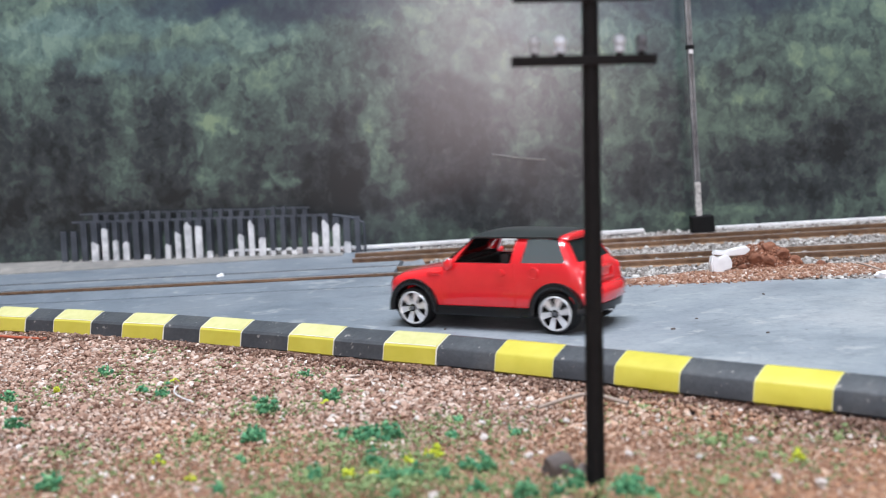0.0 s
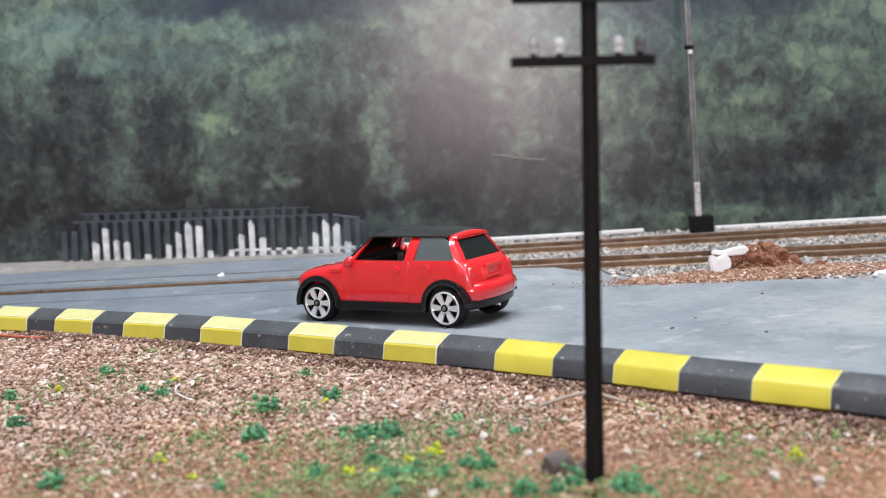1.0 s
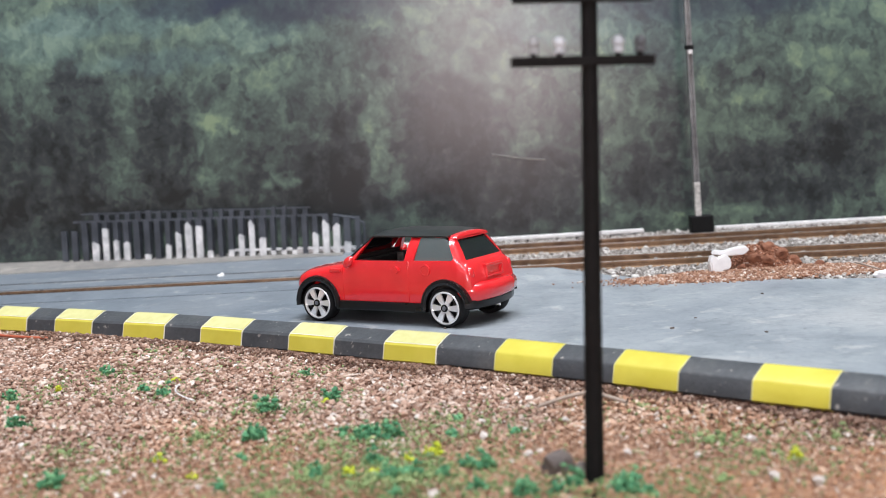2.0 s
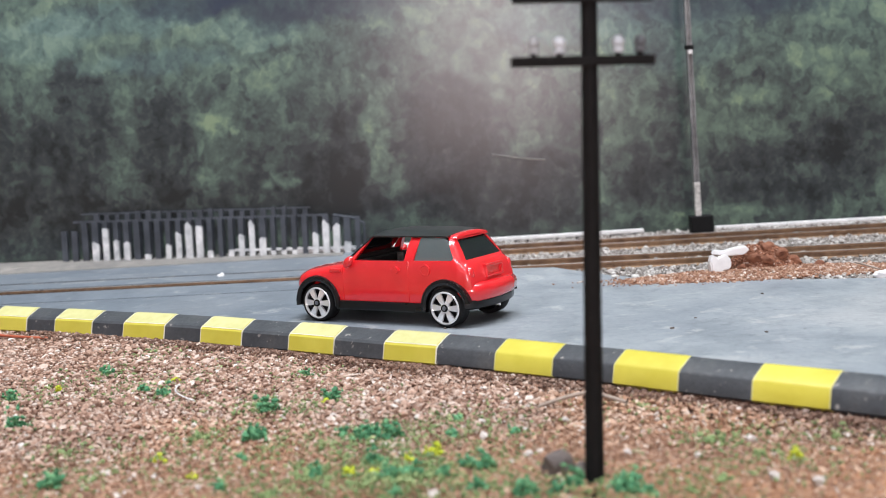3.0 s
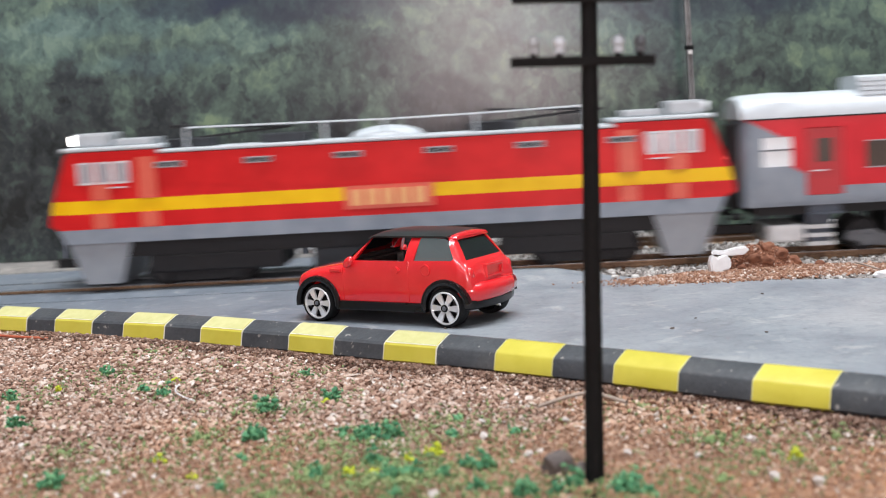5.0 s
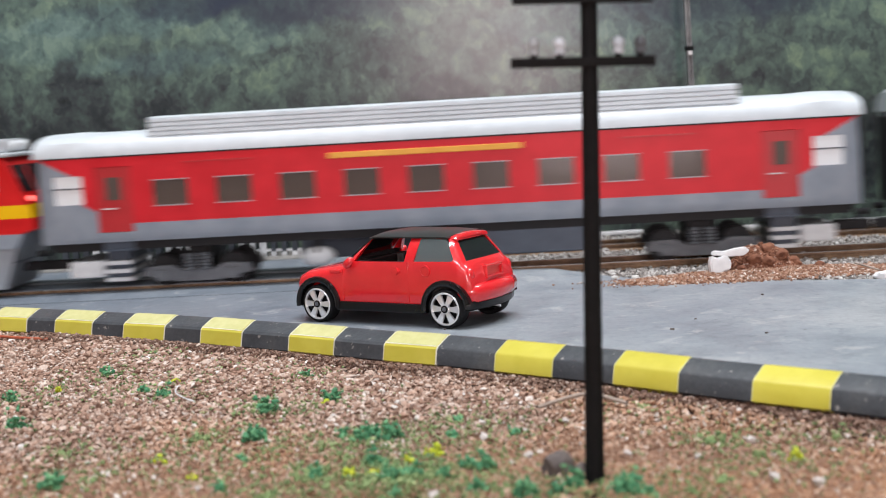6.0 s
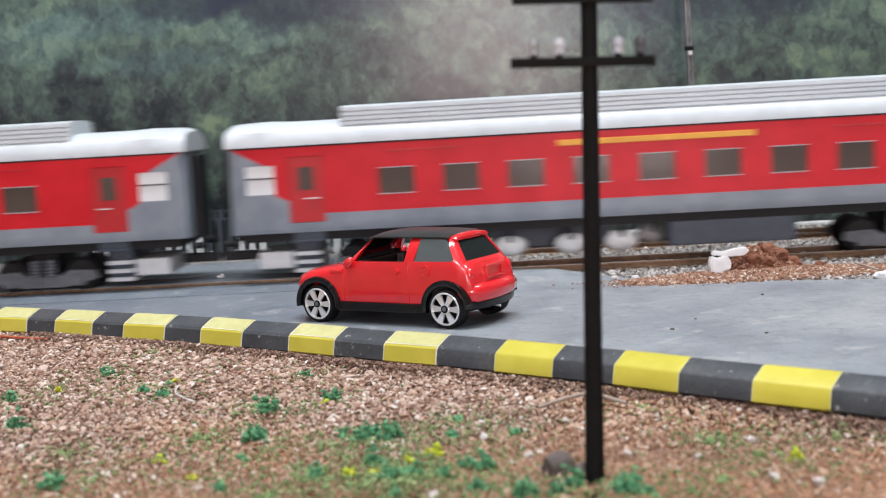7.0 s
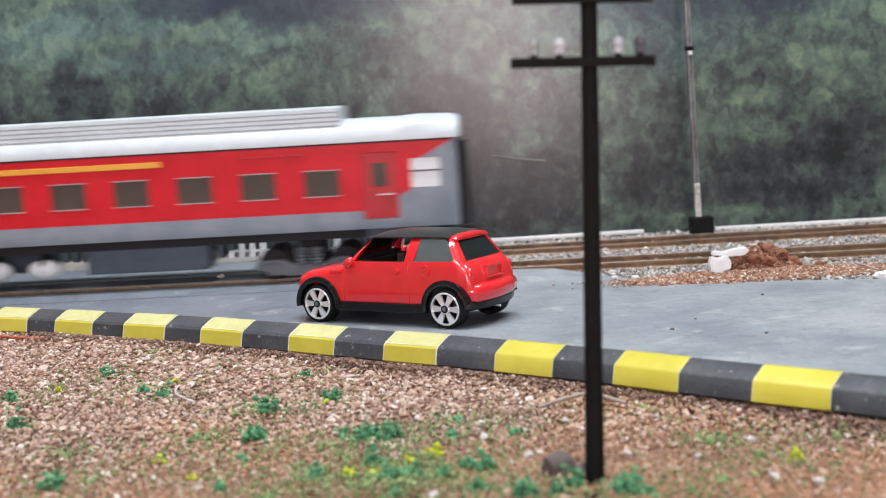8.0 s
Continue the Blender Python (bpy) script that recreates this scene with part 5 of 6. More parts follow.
# ---- line-side things ----
def build_fence():
    fence = tagged(empty("railing_fence", pose(-0.0947, 0.4945, 0.0005, 0, 1.1, -4.5)), "dark slate railing fence with white-painted lower pales", "fence")
    half = 0.0629
    rng = random.Random(5)
    part("top_rail", boxes((-half + 0.006, half - 0.014, -0.0012, -0.0002, 0.0158, 0.0166)), FENCE_DARK, fence)
    part("bottom_rail", boxes((0.008, half, -0.0012, -0.0002, 0.0024, 0.0033)), FENCE_WHITE, fence, "white bottom rail")
    white = {3: .5, 4: .85, 5: .55, 6: .5, 8: .15, 10: .4, 11: .7, 12: .95, 13: .85, 14: .2, 16: .2, 17: .6, 18: .95, 19: .5, 20: .15, 21: .15, 22: .15, 24: .6, 25: .9, 26: .85, 27: .35}
    for k in range(29):
        x = -half + 0.002 + k * (2 * half - 0.004) / 28
        h = 0.0125 if k in (0, 1) else 0.0152 if k > 25 else 0.0160
        w = 0.0009 + 0.0004 * rng.random()
        f = white.get(k, 0)
        pale = part("pale", boxes((x - w, x + w, -0.0014, 0.0, 0.0, h)), FENCE_DARK, fence)
        if f:
            part("painted_foot", prism(bmesh.new(), [(x - w - 0.0001, 0.0), (x - w - 0.0001, h * f * rng.uniform(0.86, 0.97)), (x - w * rng.uniform(-0.5, 0.6), h * f), (x + w + 0.0001, h * f * rng.uniform(0.84, 0.97)), (x + w + 0.0001, 0.0)], -0.0016, 0.0002), FENCE_WHITE, pale, "white-painted foot of the pale")
        if 3 <= k < 24:
            part("upper_pale", boxes((x - w * 0.9, x + w * 0.9, 0.0016, 0.0028, 0.0, 0.0192 + 0.0008 * math.sin(k))), FENCE_DARK, fence)
    part("back_rail", boxes((-half + 0.008, half - 0.022, 0.0028, 0.0038, 0.0188, 0.0194)), FENCE_DARK, fence)
    bend = bmesh.new()
    tube(bend, (half - 0.012, -0.0006, 0.0160), (half - 0.004, -0.0006, 0.0148), 0.0005, n=8)
    tube(bend, (half - 0.004, -0.0006, 0.0148), (half + 0.0005, -0.0006, 0.0125), 0.0005, n=8)
    tube(bend, (half + 0.0005, -0.0006, 0.0125), (half + 0.0008, -0.0006, 0.0), 0.0005, n=8)
    part("end_hoop", bend, FENCE_DARK, fence)


def build_pole():
    """Dark telegraph pole close to the lens."""
    pole = tagged(empty("telegraph_pole", pose(0.0215, 0.1833, -0.0042, 0, 1.72, 4)), "slender black telegraph pole with two crossarms", "telegraph pole")
    bm = bmesh.new()
    rings = []
    for z, r in ((-0.002, 0.00155), (0.004, 0.00150), (0.03, 0.00138), (0.06, 0.00128), (0.09, 0.00122), (0.12, 0.00115)):
        rings.append([(r * math.cos(2 * math.pi * k / 14), r * math.sin(2 * math.pi * k / 14), z) for k in range(14)])
    loft(bm, rings)
    smooth_by_angle(part("shaft", bm, POLE_BLACK, pole), 50)
    for z, wl, wr in ((0.0653, 0.0120, 0.0096), (0.0746, 0.0117, 0.0093)):
        arm = part("crossarm", boxes((-wl, wr, -0.0019, -0.0006, z - 0.00075, z + 0.00075), bevel=0.0002), POLE_BLACK, pole)
        for x, grade in ((-0.0086, ROOF_SILVER), (-0.00475, INSULATOR), (0.0041, INSULATOR), (0.0074, BOGIE_GREY)):
            bm = tube(bmesh.new(), (x, -0.0012, z + 0.0006), (x, -0.0012, z + 0.0018), 0.0005, n=8)
            part("pin", bm, POLE_BLACK, arm)
            ins = bmesh.new()
            lathe(ins, [(z + 0.0012, 0.00001), (z + 0.0012, 0.00085), (z + 0.0020, 0.0008), (z + 0.0022, 0.0006), (z + 0.0024, 0.00098), (z + 0.0032, 0.0009), (z + 0.0036, 0.0005), (z + 0.0037, 0.00001)], 14, "Z")
            bmesh.ops.transform(ins, matrix=Matrix.Translation((x, -0.0012, 0)), verts=ins.verts[:])
            bmesh.ops.recalc_face_normals(ins, faces=ins.faces[:])
            smooth_by_angle(part("insulator", ins, grade, arm, "pale glazed insulator" if grade is INSULATOR else "dull grey insulator"), 50)


def build_mast():
    mast = tagged(empty("catenary_mast", pose(0.1039, 0.4885, 0.0, 0, -1.3, 0)), "grey catenary mast on a black foot", "catenary mast")
    part("foot", boxes((-0.0034, 0.0053, -0.0035, 0.0035, -0.003, 0.0070), bevel=0.0004), POLE_BLACK, mast, "black block foot")
    bm = bmesh.new()
    for x in (-0.0008, 0.0008):
        box(bm, x - 0.0003, x + 0.0003, -0.0011, 0.0011, 0.0206, 0.135)
    for k in range(14):
        z = 0.0215 + k * 0.0078
        tube(bm, (-0.0009, 0, z), (0.0009, 0, z + 0.0039), 0.0004, n=6)
        tube(bm, (0.0009, 0, z + 0.0039), (-0.0009, 0, z + 0.0078), 0.0004, n=6)
    box(bm, -0.0006, 0.0006, -0.0003, 0.0003, 0.0206, 0.135)
    part("lattice_post", bm, MAST_GREY, mast, "weathered grey lattice post")
    part("lower_post", boxes((-0.0012, 0.0012, -0.0012, 0.0012, 0.007, 0.0206), bevel=0.0003), MAST_WORN, mast, "chipped white lower post")
    part("clamp", boxes((-0.0015, 0.0015, -0.0018, 0.0018, 0.0735, 0.0752), bevel=0.0003), POLE_BLACK, mast)
    part("clamp_bolt", boxes((-0.0008, 0.0008, -0.0023, -0.0016, 0.0718, 0.0733)), WHITE_PLASTIC, mast)
    arm = tube(bmesh.new(), (0.0, 0.0, 0.094), (0.016, -0.02, 0.098), 0.0006, n=8)
    part("bracket", arm, MAST_GREY, mast)
    part("bracket_insulator", tube(bmesh.new(), (0.004, -0.005, 0.0945), (0.0072, -0.009, 0.0957), 0.0012, n=10), WHITE_PLASTIC, mast)


def build_wall_pipe():
    for a, b in (((-0.06, 0.4925, 0.0022), (0.083, 0.4985, 0.0026)), ((0.1125, 0.498, 0.0016), (0.5, 0.499, 0.002))):
        long = (Vector(b) - Vector(a)).length
        ob = part("white_strip", boxes((0, long, -0.0014, 0.0014, -0.0017, -0.0002), bevel=0.0003), WHITE_PLASTIC)
        # black strip put in as the shadow below the white plastic
        part("shadow_strip", boxes((0, long, -0.0011, 0.0011, -0.0030, -0.00172)), UNDER_BLACK, ob, "black strip standing in for the shadow under the white strip")
        ob.matrix_world = Matrix.Translation(a) @ pose(0, 0, 0, 0, 0, math.degrees(math.atan2(b[1] - a[1], b[0] - a[0])))
        tagged(ob, "white plastic strip lying along the backdrop", "plastic strip", group="strips along the backdrop")


# ---- loose ground cover ----
def gravel_level(x, y):
    """The gravel lies a little deeper where the kerb stands clear of it."""
    near = np.clip(1 - (np.array([kerb_y(a) for a in np.atleast_1d(x)]) - y - 0.0080) / 0.03, 0, 1)
    return -0.0042 + near * np.interp(x, [-0.1, -0.04, 0.01, 0.06], [0.0008, 0.0002, 0.0, -0.0003])


def build_ground_cover():
    rng = np.random.default_rng(3)
    n = 205000
    p = np.stack((rng.uniform(-0.2, 0.13, n), rng.uniform(0.13, 0.37, n)), -1)
    p = p[np.abs(p[:, 0]) < 0.02 + p[:, 1] * 0.40]
    p = p[p[:, 1] < np.array([kerb_y(x) for x in p[:, 0]]) - 0.0066]
    z = gravel_level(p[:, 0], p[:, 1]) + rng.random(len(p)) * 0.0011 + 0.0005 * np.sin(p[:, 0] * 90) * np.sin(p[:, 1] * 70 + 1)
    fine = np.clip((0.245 - p[:, 1]) / 0.05, 0, 1)
    sizes = (1 - 0.45 * fine) * rng.gamma(6, 0.00015, len(p)).clip(0.0004, 0.0019)
    tagged(grains("gravel", GRAVEL, np.column_stack((p, z)), sizes, 11, 0.62), "loose pinkish brown gravel with pale grains", "gravel", kind="stuff")
    # dark earth spilled at the foot of the kerb
    n = 14000
    x = rng.uniform(-0.12, 0.1, n)
    off = -0.0050 - rng.gamma(2, 0.0009, n)
    y = np.array([kerb_y(a) for a in x]) + off * 1.25
    z = gravel_level(x, y) + 0.0004 + rng.random(n) * 0.0015
    tagged(grains("kerb_dirt", KERB_DIRT, np.column_stack((x, y, z)), rng.uniform(0.0003, 0.0011, n), 12), "dark brown earth crumbs along the kerb foot", "earth", kind="stuff")
    # fine green and olive crumbs strewn thinly in patches
    n = 6500
    c = np.array([(x, y) for x, y, s_, k in TUFTS])
    pick = c[rng.integers(0, len(c), n)] + rng.normal(size=(n, 2)) * 0.0066
    ok = pick[:, 1] < np.array([kerb_y(x) for x in pick[:, 0]]) - 0.010
    pick = pick[ok]
    z = gravel_level(pick[:, 0], pick[:, 1]) + 0.0009 + rng.random(len(pick)) * 0.0006
    tagged(grains("turf_crumbs", TURF_PALE, np.column_stack((pick, z)), rng.uniform(0.00025, 0.0008, len(pick)), 31), "olive green foam crumbs strewn over the gravel", "turf crumbs", kind="stuff")
    # ballast beside and between the tracks
    n = 75000
    x = rng.uniform(-0.02, 0.36, n)
    y = rng.uniform(0.335, 0.502, n)
    u = y - np.array([track_line(a) for a in x])
    edge = np.interp(x, [-0.01, 0.02, 0.035, 0.05, 0.063, 0.086, 0.127, 0.3], ROAD_EDGE) - np.array([track_line(a) for a in x])
    keep = (u > edge) & ((x > 0.015) | (u > -0.004)) & (x > -0.005 - 0.1 * (u > 0.05))
    x, y, u = x[keep], y[keep], u[keep]
    far = y - (0.459 + x * math.tan(radians(0.6)))
    on_rail = (np.abs(np.abs(u) - 0.00825) < 0.0016) | (np.abs(np.abs(far) - 0.00825) < 0.0016)
    x, y = x[~on_rail], y[~on_rail]
    z = -0.0012 + rng.random(len(x)) * 0.0014
    tagged(grains("ballast", BALLAST, np.column_stack((x, y, z)), rng.gamma(5, 0.00021, len(x)).clip(0.0006, 0.0022), 13), "pale grey crushed ballast around the tracks", "ballast", kind="stuff")


def heap(name, label, cx, cy, rx, ry, height, count, size, seed, mat):
    rng = np.random.default_rng(seed)
    a, r = rng.uniform(0, 2 * np.pi, count), np.sqrt(rng.random(count)) * (1 + 0.2 * rng.normal(size=count) * (rng.random(count) < 0.25))
    x, y = cx + rx * r * np.cos(a), cy + ry * r * np.sin(a)
    lump = 1 + 0.10 * np.sin(x * 900 + 1) * np.sin(y * 1100)
    z = height * np.clip(1 - r ** 2.4, 0, 1) * rng.uniform(0.7, 1.0, count) * lump + size * 0.2
    ob = grains(name, mat, np.column_stack((x, y, z)), rng.gamma(4, 0.25, count).clip(0.35, 2.6) * size, seed)
    return tagged(ob, label, "rubble", kind="stuff")


# clumps of scenic foam: x, y, half size, tone
TUFTS = [
    (-0.0371, 0.2192, 0.0020, "d"), (-0.0371, 0.2405, 0.0020, "d"), (-0.0245, 0.2472, 0.0016, "d"), (-0.0166, 0.2149, 0.0016, "d"), (-0.0115, 0.2149, 0.0020, "d"),
    (-0.0079, 0.1915, 0.0030, "o"), (0.0050, 0.1934, 0.0016, "d"), (-0.0003, 0.2133, 0.0010, "d"), (-0.0249, 0.1960, 0.0016, "o"), (-0.0683, 0.2658, 0.0011, "d"),
    (-0.0627, 0.2606, 0.0015, "d"), (-0.0822, 0.2871, 0.0013, "d"), (-0.0975, 0.2648, 0.0015, "d"), (-0.0869, 0.2373, 0.0020, "d"), (-0.0670, 0.1958, 0.0018, "d"),
    (-0.0716, 0.2168, 0.0016, "o"), (-0.0518, 0.2082, 0.0009, "l"), (-0.0632, 0.2748, 0.0006, "l"), (-0.0263, 0.2442, 0.0006, "l"), (-0.0892, 0.2721, 0.0008, "l"),
    (0.0537, 0.2244, 0.0007, "l"), (0.0443, 0.2024, 0.0019, "o"), (0.0546, 0.1890, 0.0011, "l"), (0.0647, 0.2002, 0.0009, "o"), (0.0256, 0.1771, 0.0021, "d"),
    (0.0085, 0.1824, 0.0020, "o"), (0.0185, 0.1823, 0.0015, "d"), (-0.0331, 0.2729, 0.0010, "d"), (-0.0151, 0.1886, 0.0014, "o"), (-0.0768, 0.3110, 0.0012, "o"),
    (-0.0548, 0.2862, 0.0013, "o"), (-0.0408, 0.2462, 0.0014, "o"), (-0.0019, 0.1903, 0.0011, "d"), (-0.0033, 0.2030, 0.0011, "l"), (0.0110, 0.2140, 0.0008, "d"),
    (0.0010, 0.2252, 0.0008, "d"), (0.0368, 0.2279, 0.0008, "o"), (-0.0135, 0.1935, 0.0007, "l"), (-0.0368, 0.2063, 0.0008, "d"), (0.0410, 0.1810, 0.0008, "o"),
    (-0.0469, 0.2233, 0.0017, "o"), (-0.0227, 0.2142, 0.0014, "o"),
    (-0.0138, 0.2000, 0.0013, "d"), (-0.0106, 0.1907, 0.0016, "d"), (-0.0065, 0.1918, 0.0012, "d"), (-0.0172, 0.1932, 0.0009, "l"), (-0.0076, 0.1998, 0.0007, "l"),
    (0.0025, 0.1945, 0.0013, "d"), (0.0032, 0.1823, 0.0012, "d"), (0.0104, 0.1782, 0.0017, "d"), (0.0151, 0.1784, 0.0012, "d"), (0.0012, 0.2243, 0.0008, "d"),
    (-0.0200, 0.2183, 0.0012, "d"), (-0.0148, 0.2184, 0.0014, "d"), (0.0286, 0.1749, 0.0011, "d"), (-0.0228, 0.1943, 0.0011, "d"), (-0.0292, 0.1859, 0.0012, "o"),
    (-0.0379, 0.1898, 0.0009, "d"), (0.0356, 0.1763, 0.0008, "o"), (-0.0094, 0.1823, 0.0010, "d"), (-0.0437, 0.1961, 0.0007, "l"), (0.0492, 0.1924, 0.0008, "o"),
    (-0.0615, 0.1994, 0.0009, "o"),
]


def tuft(x, y, size, tone, seed):
    """A clump of foam crumbs on the gravel."""
    size *= 1.05
    mat, name, label = {"d": (TURF, "turf_tuft", "dark green foam turf clump on the gravel"), "o": (TURF_PALE, "turf_tuft", "olive green foam turf patch on the gravel"), "l": (TURF_LIME, "turf_tuft", "bright lime yellow foam crumb on the gravel")}[tone]
    rng = np.random.default_rng(seed)
    n = max(12, int(90 * (size / 0.002) ** 2 * (0.5 if tone == "o" else 1)))
    p = rng.normal(size=(n, 3)) * np.array([size, size * (1.1 if tone == "o" else 0.9), size * (0.15 if tone == "o" else 1.3)]) * (0.75 if tone == "o" else 0.5)
    base = float(gravel_level(x, y)[0])
    p[:, 2] = np.abs(p[:, 2]) + base + 0.0008
    p[:, 0] += x
    p[:, 1] += y
    ob = grains(name, mat, p, rng.uniform(0.0004, 0.0012, n), seed, 0.9)
    return tagged(ob, label, "turf", group="foam turf clumps")


def pebble(name, label, category, m, size, mat, seed, group=""):
    """A lump with broken faces."""
    rng = random.Random(seed)
    bm = bmesh.new()
    bmesh.ops.create_icosphere(bm, subdivisions=3, radius=0.5)
    off = Vector((rng.random() * 9, rng.random() * 9, rng.random() * 9))
    for v in bm.verts:
        v.co *= 1 + 0.45 * noise.noise(v.co * 2.2 + off) + 0.12 * noise.noise(v.co * 7 + off)
        v.co.x, v.co.y, v.co.z = v.co.x * size[0], v.co.y * size[1], (v.co.z + 0.38) * size[2]
    ob = smooth_by_angle(part(name, bm, mat), 28)
    ob.matrix_world = m
    return tagged(ob, label, category, group=group)


def strand(name, label, category, pts, r, mat):
    cu = bpy.data.curves.new(name, "CURVE")
    cu.dimensions, cu.bevel_depth, cu.bevel_resolution = "3D", r, 2
    sp = cu.splines.new("NURBS")
    sp.points.add(len(pts) - 1)
    sp.use_endpoint_u, sp.order_u = True, 3
    for q, c in zip(sp.points, pts):
        q.co = (*c, 1)
    cu.materials.append(mat)
    return tagged(new(name, cu), label, category)


PALE_PEBBLES = [(0.0092, 0.1954), (-0.0036, 0.1804), (0.0124, 0.1991), (0.0129, 0.2152), (0.0054, 0.2114), (-0.0066, 0.2277), (0.0397, 0.1933), (0.0484, 0.1796), (0.0287, 0.1965), (-0.0591, 0.2012), (-0.0650, 0.2101), (0.0504, 0.2007), (0.0208, 0.2199), (-0.0418, 0.1911), (0.0542, 0.1762), (-0.0233, 0.2328), (-0.0123, 0.2102)]


def build_clutter():
    heap("rubble_heap", "heap of red-brown crushed rubble beside the road", 0.0985, 0.3735, 0.0118, 0.0078, 0.0084, 20000, 0.00048, 21, RUBBLE)
    heap("rubble_spill", "thin spill of red-brown rubble at the road edge", 0.0985, 0.3655, 0.046, 0.0105, 0.0019, 27000, 0.00055, 22, RUBBLE_PALE)
    for x, y, z, s_, seed in ((0.1035, 0.3700, 0.0040, 0.0042, 41), (0.0950, 0.3685, 0.0036, 0.0036, 42), (0.1080, 0.3715, 0.0012, 0.0040, 43), (0.1000, 0.3720, 0.0058, 0.0042, 44), (0.0905, 0.3680, 0.0012, 0.0030, 45), (0.0985, 0.3675, 0.0030, 0.0034, 46), (0.1150, 0.3690, 0.0004, 0.0032, 47)):
        pebble("earth_clod", "dark red-brown clod of earth in the rubble heap", "clod", pose(x, y, z, 0, 0, seed * 50), (s_ * 1.2, s_, s_ * 0.9), CLOD, seed, "clods in the rubble heap")
    # broken white plastic in the rubble
    bm = bmesh.new()
    prism(bm, [(-0.0030, 0.0), (-0.0034, 0.0050), (-0.0026, 0.0074), (-0.0008, 0.0062), (0.0022, 0.0072), (0.0036, 0.0050), (0.0032, 0.0026), (0.0006, 0.0020), (-0.0012, 0.0002)], -0.0013, 0.0013)
    bmesh.ops.bevel(bm, geom=bm.edges[:], offset=0.0004, segments=2, affect="EDGES")
    ob = part("plastic_shard", bm, WHITE_PLASTIC)
    ob.matrix_world = pose(0.0838, 0.3655, -0.0003, -8, 0, 12)
    tagged(ob, "curled white plastic shard standing in the rubble", "plastic shard", group="white shards in the rubble")
    bm = bmesh.new()
    prism(bm, [(-0.0058, 0.0004), (-0.0050, 0.0016), (-0.0020, 0.0013), (0.0010, 0.0022), (0.0046, 0.0028), (0.0058, 0.0018), (0.0040, 0.0002), (0.0, 0.0)], -0.0016, 0.0016)
    bmesh.ops.bevel(bm, geom=bm.edges[:], offset=0.0003, segments=2, affect="EDGES")
    ob = part("plastic_shard", bm, WHITE_PLASTIC)
    ob.matrix_world = pose(0.0875, 0.3685, 0.0062, 0, 2, -6)
    tagged(ob, "flat white plastic shard lying on the rubble heap", "plastic shard", group="white shards in the rubble")
    pebble("plastic_lump", "small white plastic lump at the rubble edge", "plastic lump", pose(0.1262, 0.3475, 0, 0, 0, 20), (0.005, 0.0028, 0.0026), WHITE_PLASTIC, 4)
    strand("match_stick", "pale thin stick lying on the rubble", "stick", [(0.1215, 0.3560, 0.0036), (0.1235, 0.3535, 0.0032), (0.1262, 0.3490, 0.0022)], 0.0003, TWIG)
    for x, y, s_, seed in ((0.0533, 0.3765, 0.0019, 3), (0.0595, 0.3745, 0.0020, 5), (0.0640, 0.3760, 0.0013, 6), (0.0690, 0.3720, 0.0012, 8)):
        pebble("concrete_chip", "pale concrete chip by the track", "concrete chip", pose(x, y, -0.0004, 0, 0, seed * 40), (s_ * 1.4, s_, s_ * 0.8), BALLAST_CHIP, seed, "concrete chips by the track")
    for x, y, s_, seed in ((0.0538, 0.2868, 0.0009, 11), (0.0620, 0.2990, 0.0006, 12), (0.0735, 0.2760, 0.0007, 13), (-0.0006, 0.3040, 0.0007, 14), (0.0870, 0.3300, 0.0008, 15)):
        pebble("grit", "dark grit crumb on the road", "grit", pose(x, y, -0.0001, 0, 0, seed * 30), (s_ * 1.3, s_, s_ * 0.7), STONE, seed, "grit on the road")
    pebble("paper_scrap", "small white scrap on the level crossing", "scrap", pose(-0.0770, 0.4170, 0.0018, 0, 0, 30), (0.0026, 0.0014, 0.0018), WHITE_PLASTIC, 17)
    pebble("stone", "grey-brown stone at the foot of the pole", "stone", pose(0.0162, 0.1885, -0.0042, 0, 0, 15), (0.0052, 0.0040, 0.0048), STONE, 9, "stones by the pole")
    pebble("stone", "small dark stone against the pole", "stone", pose(0.0198, 0.1872, -0.0042, 0, 0, 70), (0.0026, 0.0024, 0.0032), STONE, 10, "stones by the pole")
    strand("twig", "dry pale brown twig on the gravel", "twig", [(0.0165, 0.2285, -0.0025), (0.0215, 0.2318, -0.0019), (0.0268, 0.2352, -0.0018), (0.0300, 0.2320, -0.0020), (0.0335, 0.2275, -0.0024)], 0.00042, TWIG)
    strand("white_fibre", "curled white fibre on the gravel", "fibre", [(-0.0605, 0.2665, -0.0024), (-0.0602, 0.2600, -0.0018), (-0.0580, 0.2530, -0.0018), (-0.0535, 0.2485, -0.0022)], 0.00016, WHITE_PLASTIC)
    strand("red_wire", "thin red-brown insulated wire by the kerb", "wire", [(-0.150, 0.3560, -0.0030), (-0.132, 0.3470, -0.0020), (-0.120, 0.3400, -0.0021), (-0.112, 0.3385, -0.0026)], 0.0004, WIRE_RED)
    for i, (x, y) in enumerate(PALE_PEBBLES):
        s_ = 0.0009 + 0.0008 * ((i * 37) % 10) / 10
        pebble("pale_pebble", "pale chalky pebble lying on the gravel", "pebble", pose(x, y, float(gravel_level(x, y)[0]) + 0.0006, 0, 0, i * 67), (s_ * 1.3, s_, s_ * 0.9), PALE_STONE, 60 + i, "pale pebbles")
    for i, row in enumerate(TUFTS):
        tuft(*row, 100 + i)


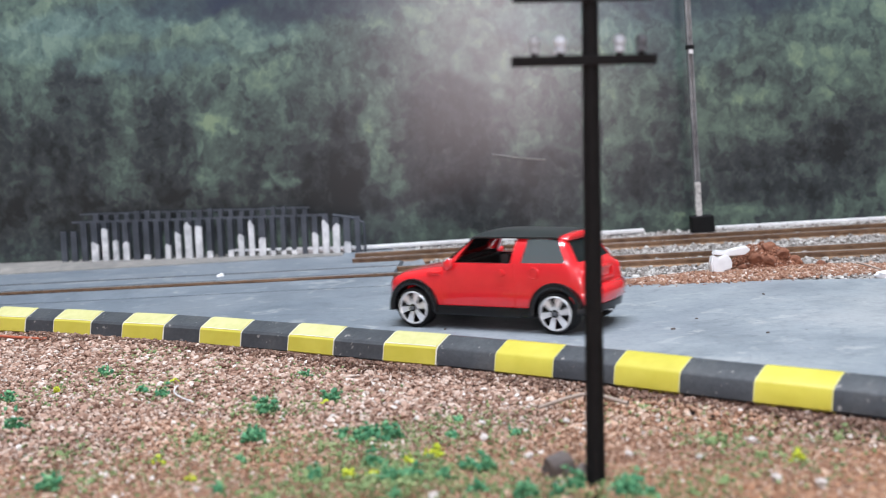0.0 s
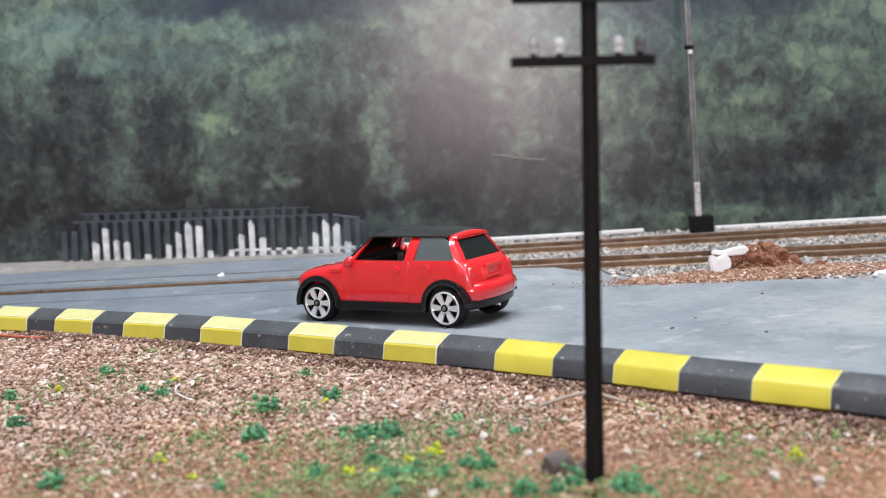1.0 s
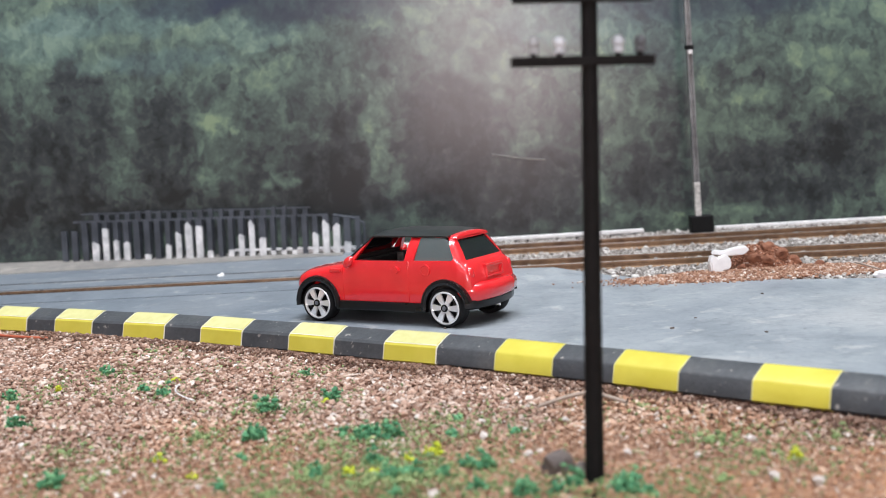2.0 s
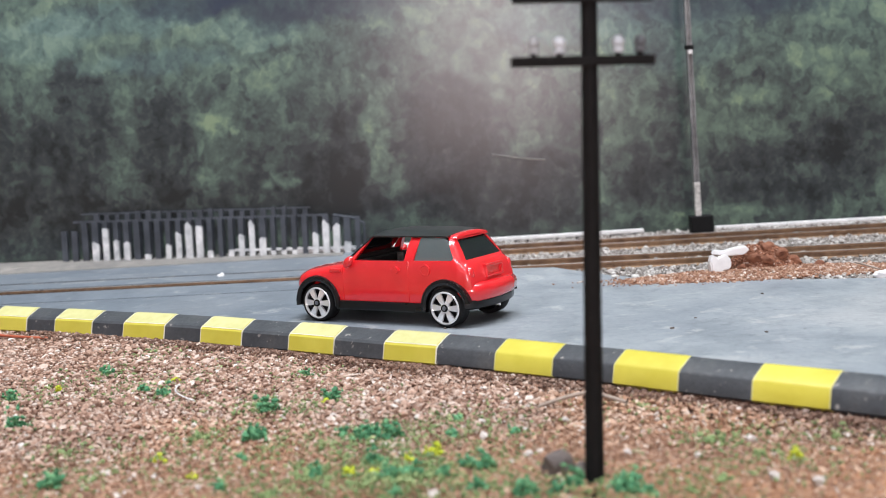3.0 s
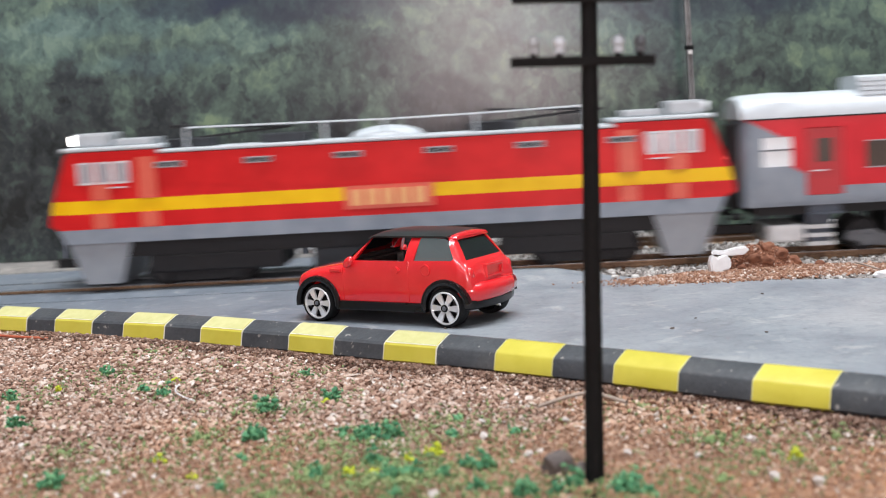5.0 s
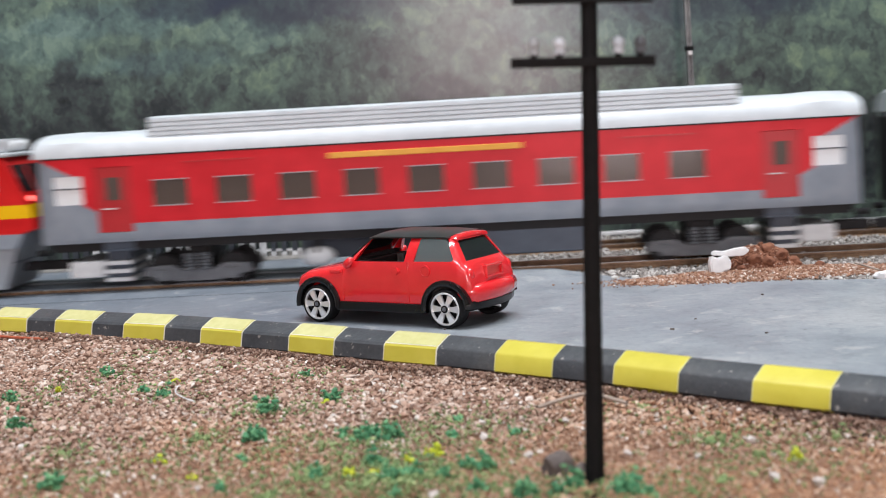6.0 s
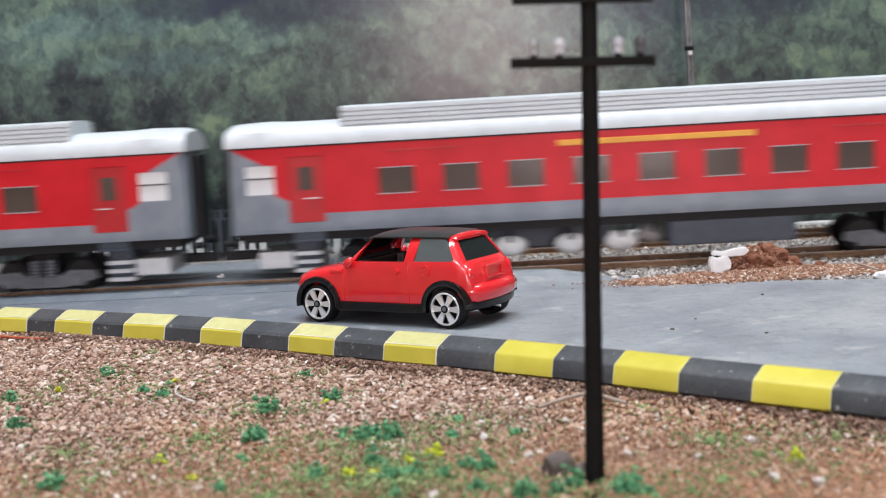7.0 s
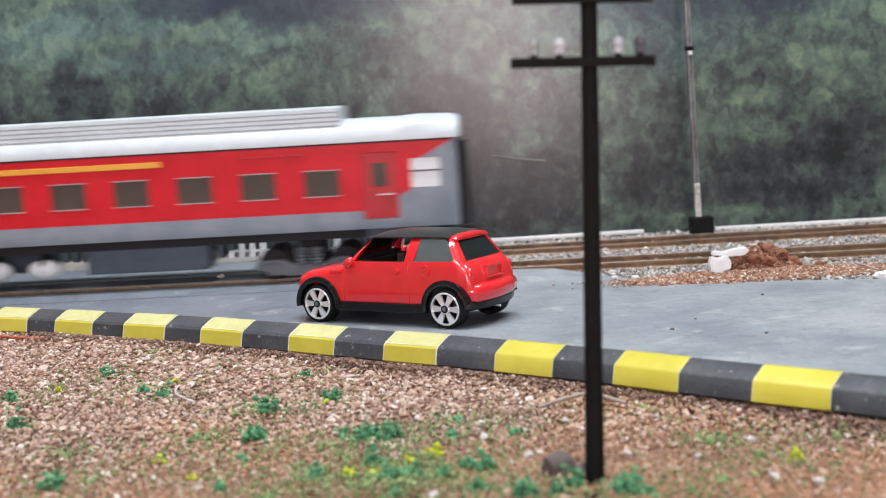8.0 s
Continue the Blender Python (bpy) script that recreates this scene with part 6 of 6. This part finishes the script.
def build_crossing():
    """Level-crossing panels that bury the near track on the road."""
    cross = tagged(empty("level_crossing", TRACK), "grey concrete level-crossing panels flush with the rails", "level crossing", kind="structure")
    for x0, x1 in ((-1.4, -0.66), (-0.6595, -0.2605), (-0.26, -0.0165)):
        part("crossing_panel", boxes((x0, x1, -0.0070, 0.0070, -0.0005, 0.0024), bevel=0.0002), ROAD, cross)
        bm = prism(bmesh.new(), [(0.0092, -0.0005), (0.0092, 0.0025), (0.0225, 0.0023), (0.036, 0.0004), (0.036, -0.0005)], x0, x1, "X")
        part("approach_ramp", bm, ROAD, cross)
        bm = prism(bmesh.new(), [(-0.0093, -0.0005), (-0.024, -0.0005), (-0.024, 0.0002), (-0.0093, 0.0012)], x0, x1, "X")
        part("approach_ramp", bm, ROAD, cross)


build_setting()
build_kerb()
build_track("near_track", TRACK, -1.4, 2.3, "rusty model railway track on grey ballast", skip=(-0.6, -0.01))
build_track("far_track", FAR_TRACK, -0.034, 2.3, "rusty second model railway track")
build_crossing()
CAR, CAR_WHEELS = build_car()
COACH = build_coach()
LOCO = build_loco()
build_fence()
build_pole()
build_mast()
build_wall_pipe()
build_ground_cover()
build_clutter()
COACH_LAST = copy_thing(COACH, pose(0, 0, 0))


# ---- what moves ----
def train_place(t):
    """Distance of the first coach's middle along the track."""
    ts, ss = zip(*TRAIN)
    if t <= ts[0]:
        return ss[0] + (ts[0] - t) * 0.215
    return float(np.interp(t, ts, ss))


TRAIN = [(3.8, 0.4995), (3.9, 0.4768), (4.0, 0.4520), (4.2, 0.4083), (4.5, 0.3470), (4.7, 0.3026), (5.8, 0.0469), (6.0, 0.002), (6.5, -0.1043),
         (7.0, -0.2173), (7.3, -0.2715), (7.5, -0.3106), (8.0, -0.4106)]
COACH_GAP = 0.2832
LOCO_GAP = 0.2500


def motions():
    yaw = 148.26
    fwd = Vector((math.cos(radians(yaw)), math.sin(radians(yaw)), 0))
    left = Vector((-fwd.y, fwd.x, 0))
    stop = Vector((-0.0004, 0.3048, 0)) + fwd * AXLE - left * 0.0130
    travel = [(0.0, 0.0310), (0.1, 0.0254), (0.2, 0.0128), (0.3, 0.0112), (0.4, 0.0002), (0.5, 0.0), (8.0, 0.0)]
    ts, ds = zip(*travel)
    rows, spin = [], {w: [] for w in CAR_WHEELS}
    for t in [k * 0.0333333 for k in range(16)] + [8.0]:
        d = float(np.interp(t, ts, ds))
        p = stop - fwd * d
        rows.append((t, pose(p.x, p.y, 0, 0, 0, yaw)))
        for w in CAR_WHEELS:
            spin[w].append((t, pose(*w.location, 0, -math.degrees(d / 0.0051), 0)))
    walk(CAR, rows)
    for w, r in spin.items():
        walk(w, r)
    times = [0.0, 1.0, 2.0, 3.0, 3.6] + [t for t, _ in TRAIN]
    for ob, shift, turn in ((COACH, 0.0, 0), (COACH_LAST, COACH_GAP, 180), (LOCO, -LOCO_GAP, 0)):
        walk(ob, [(t, TRACK @ pose(train_place(t) + shift, 0, 0, 0, 0, turn)) for t in times])


motions()
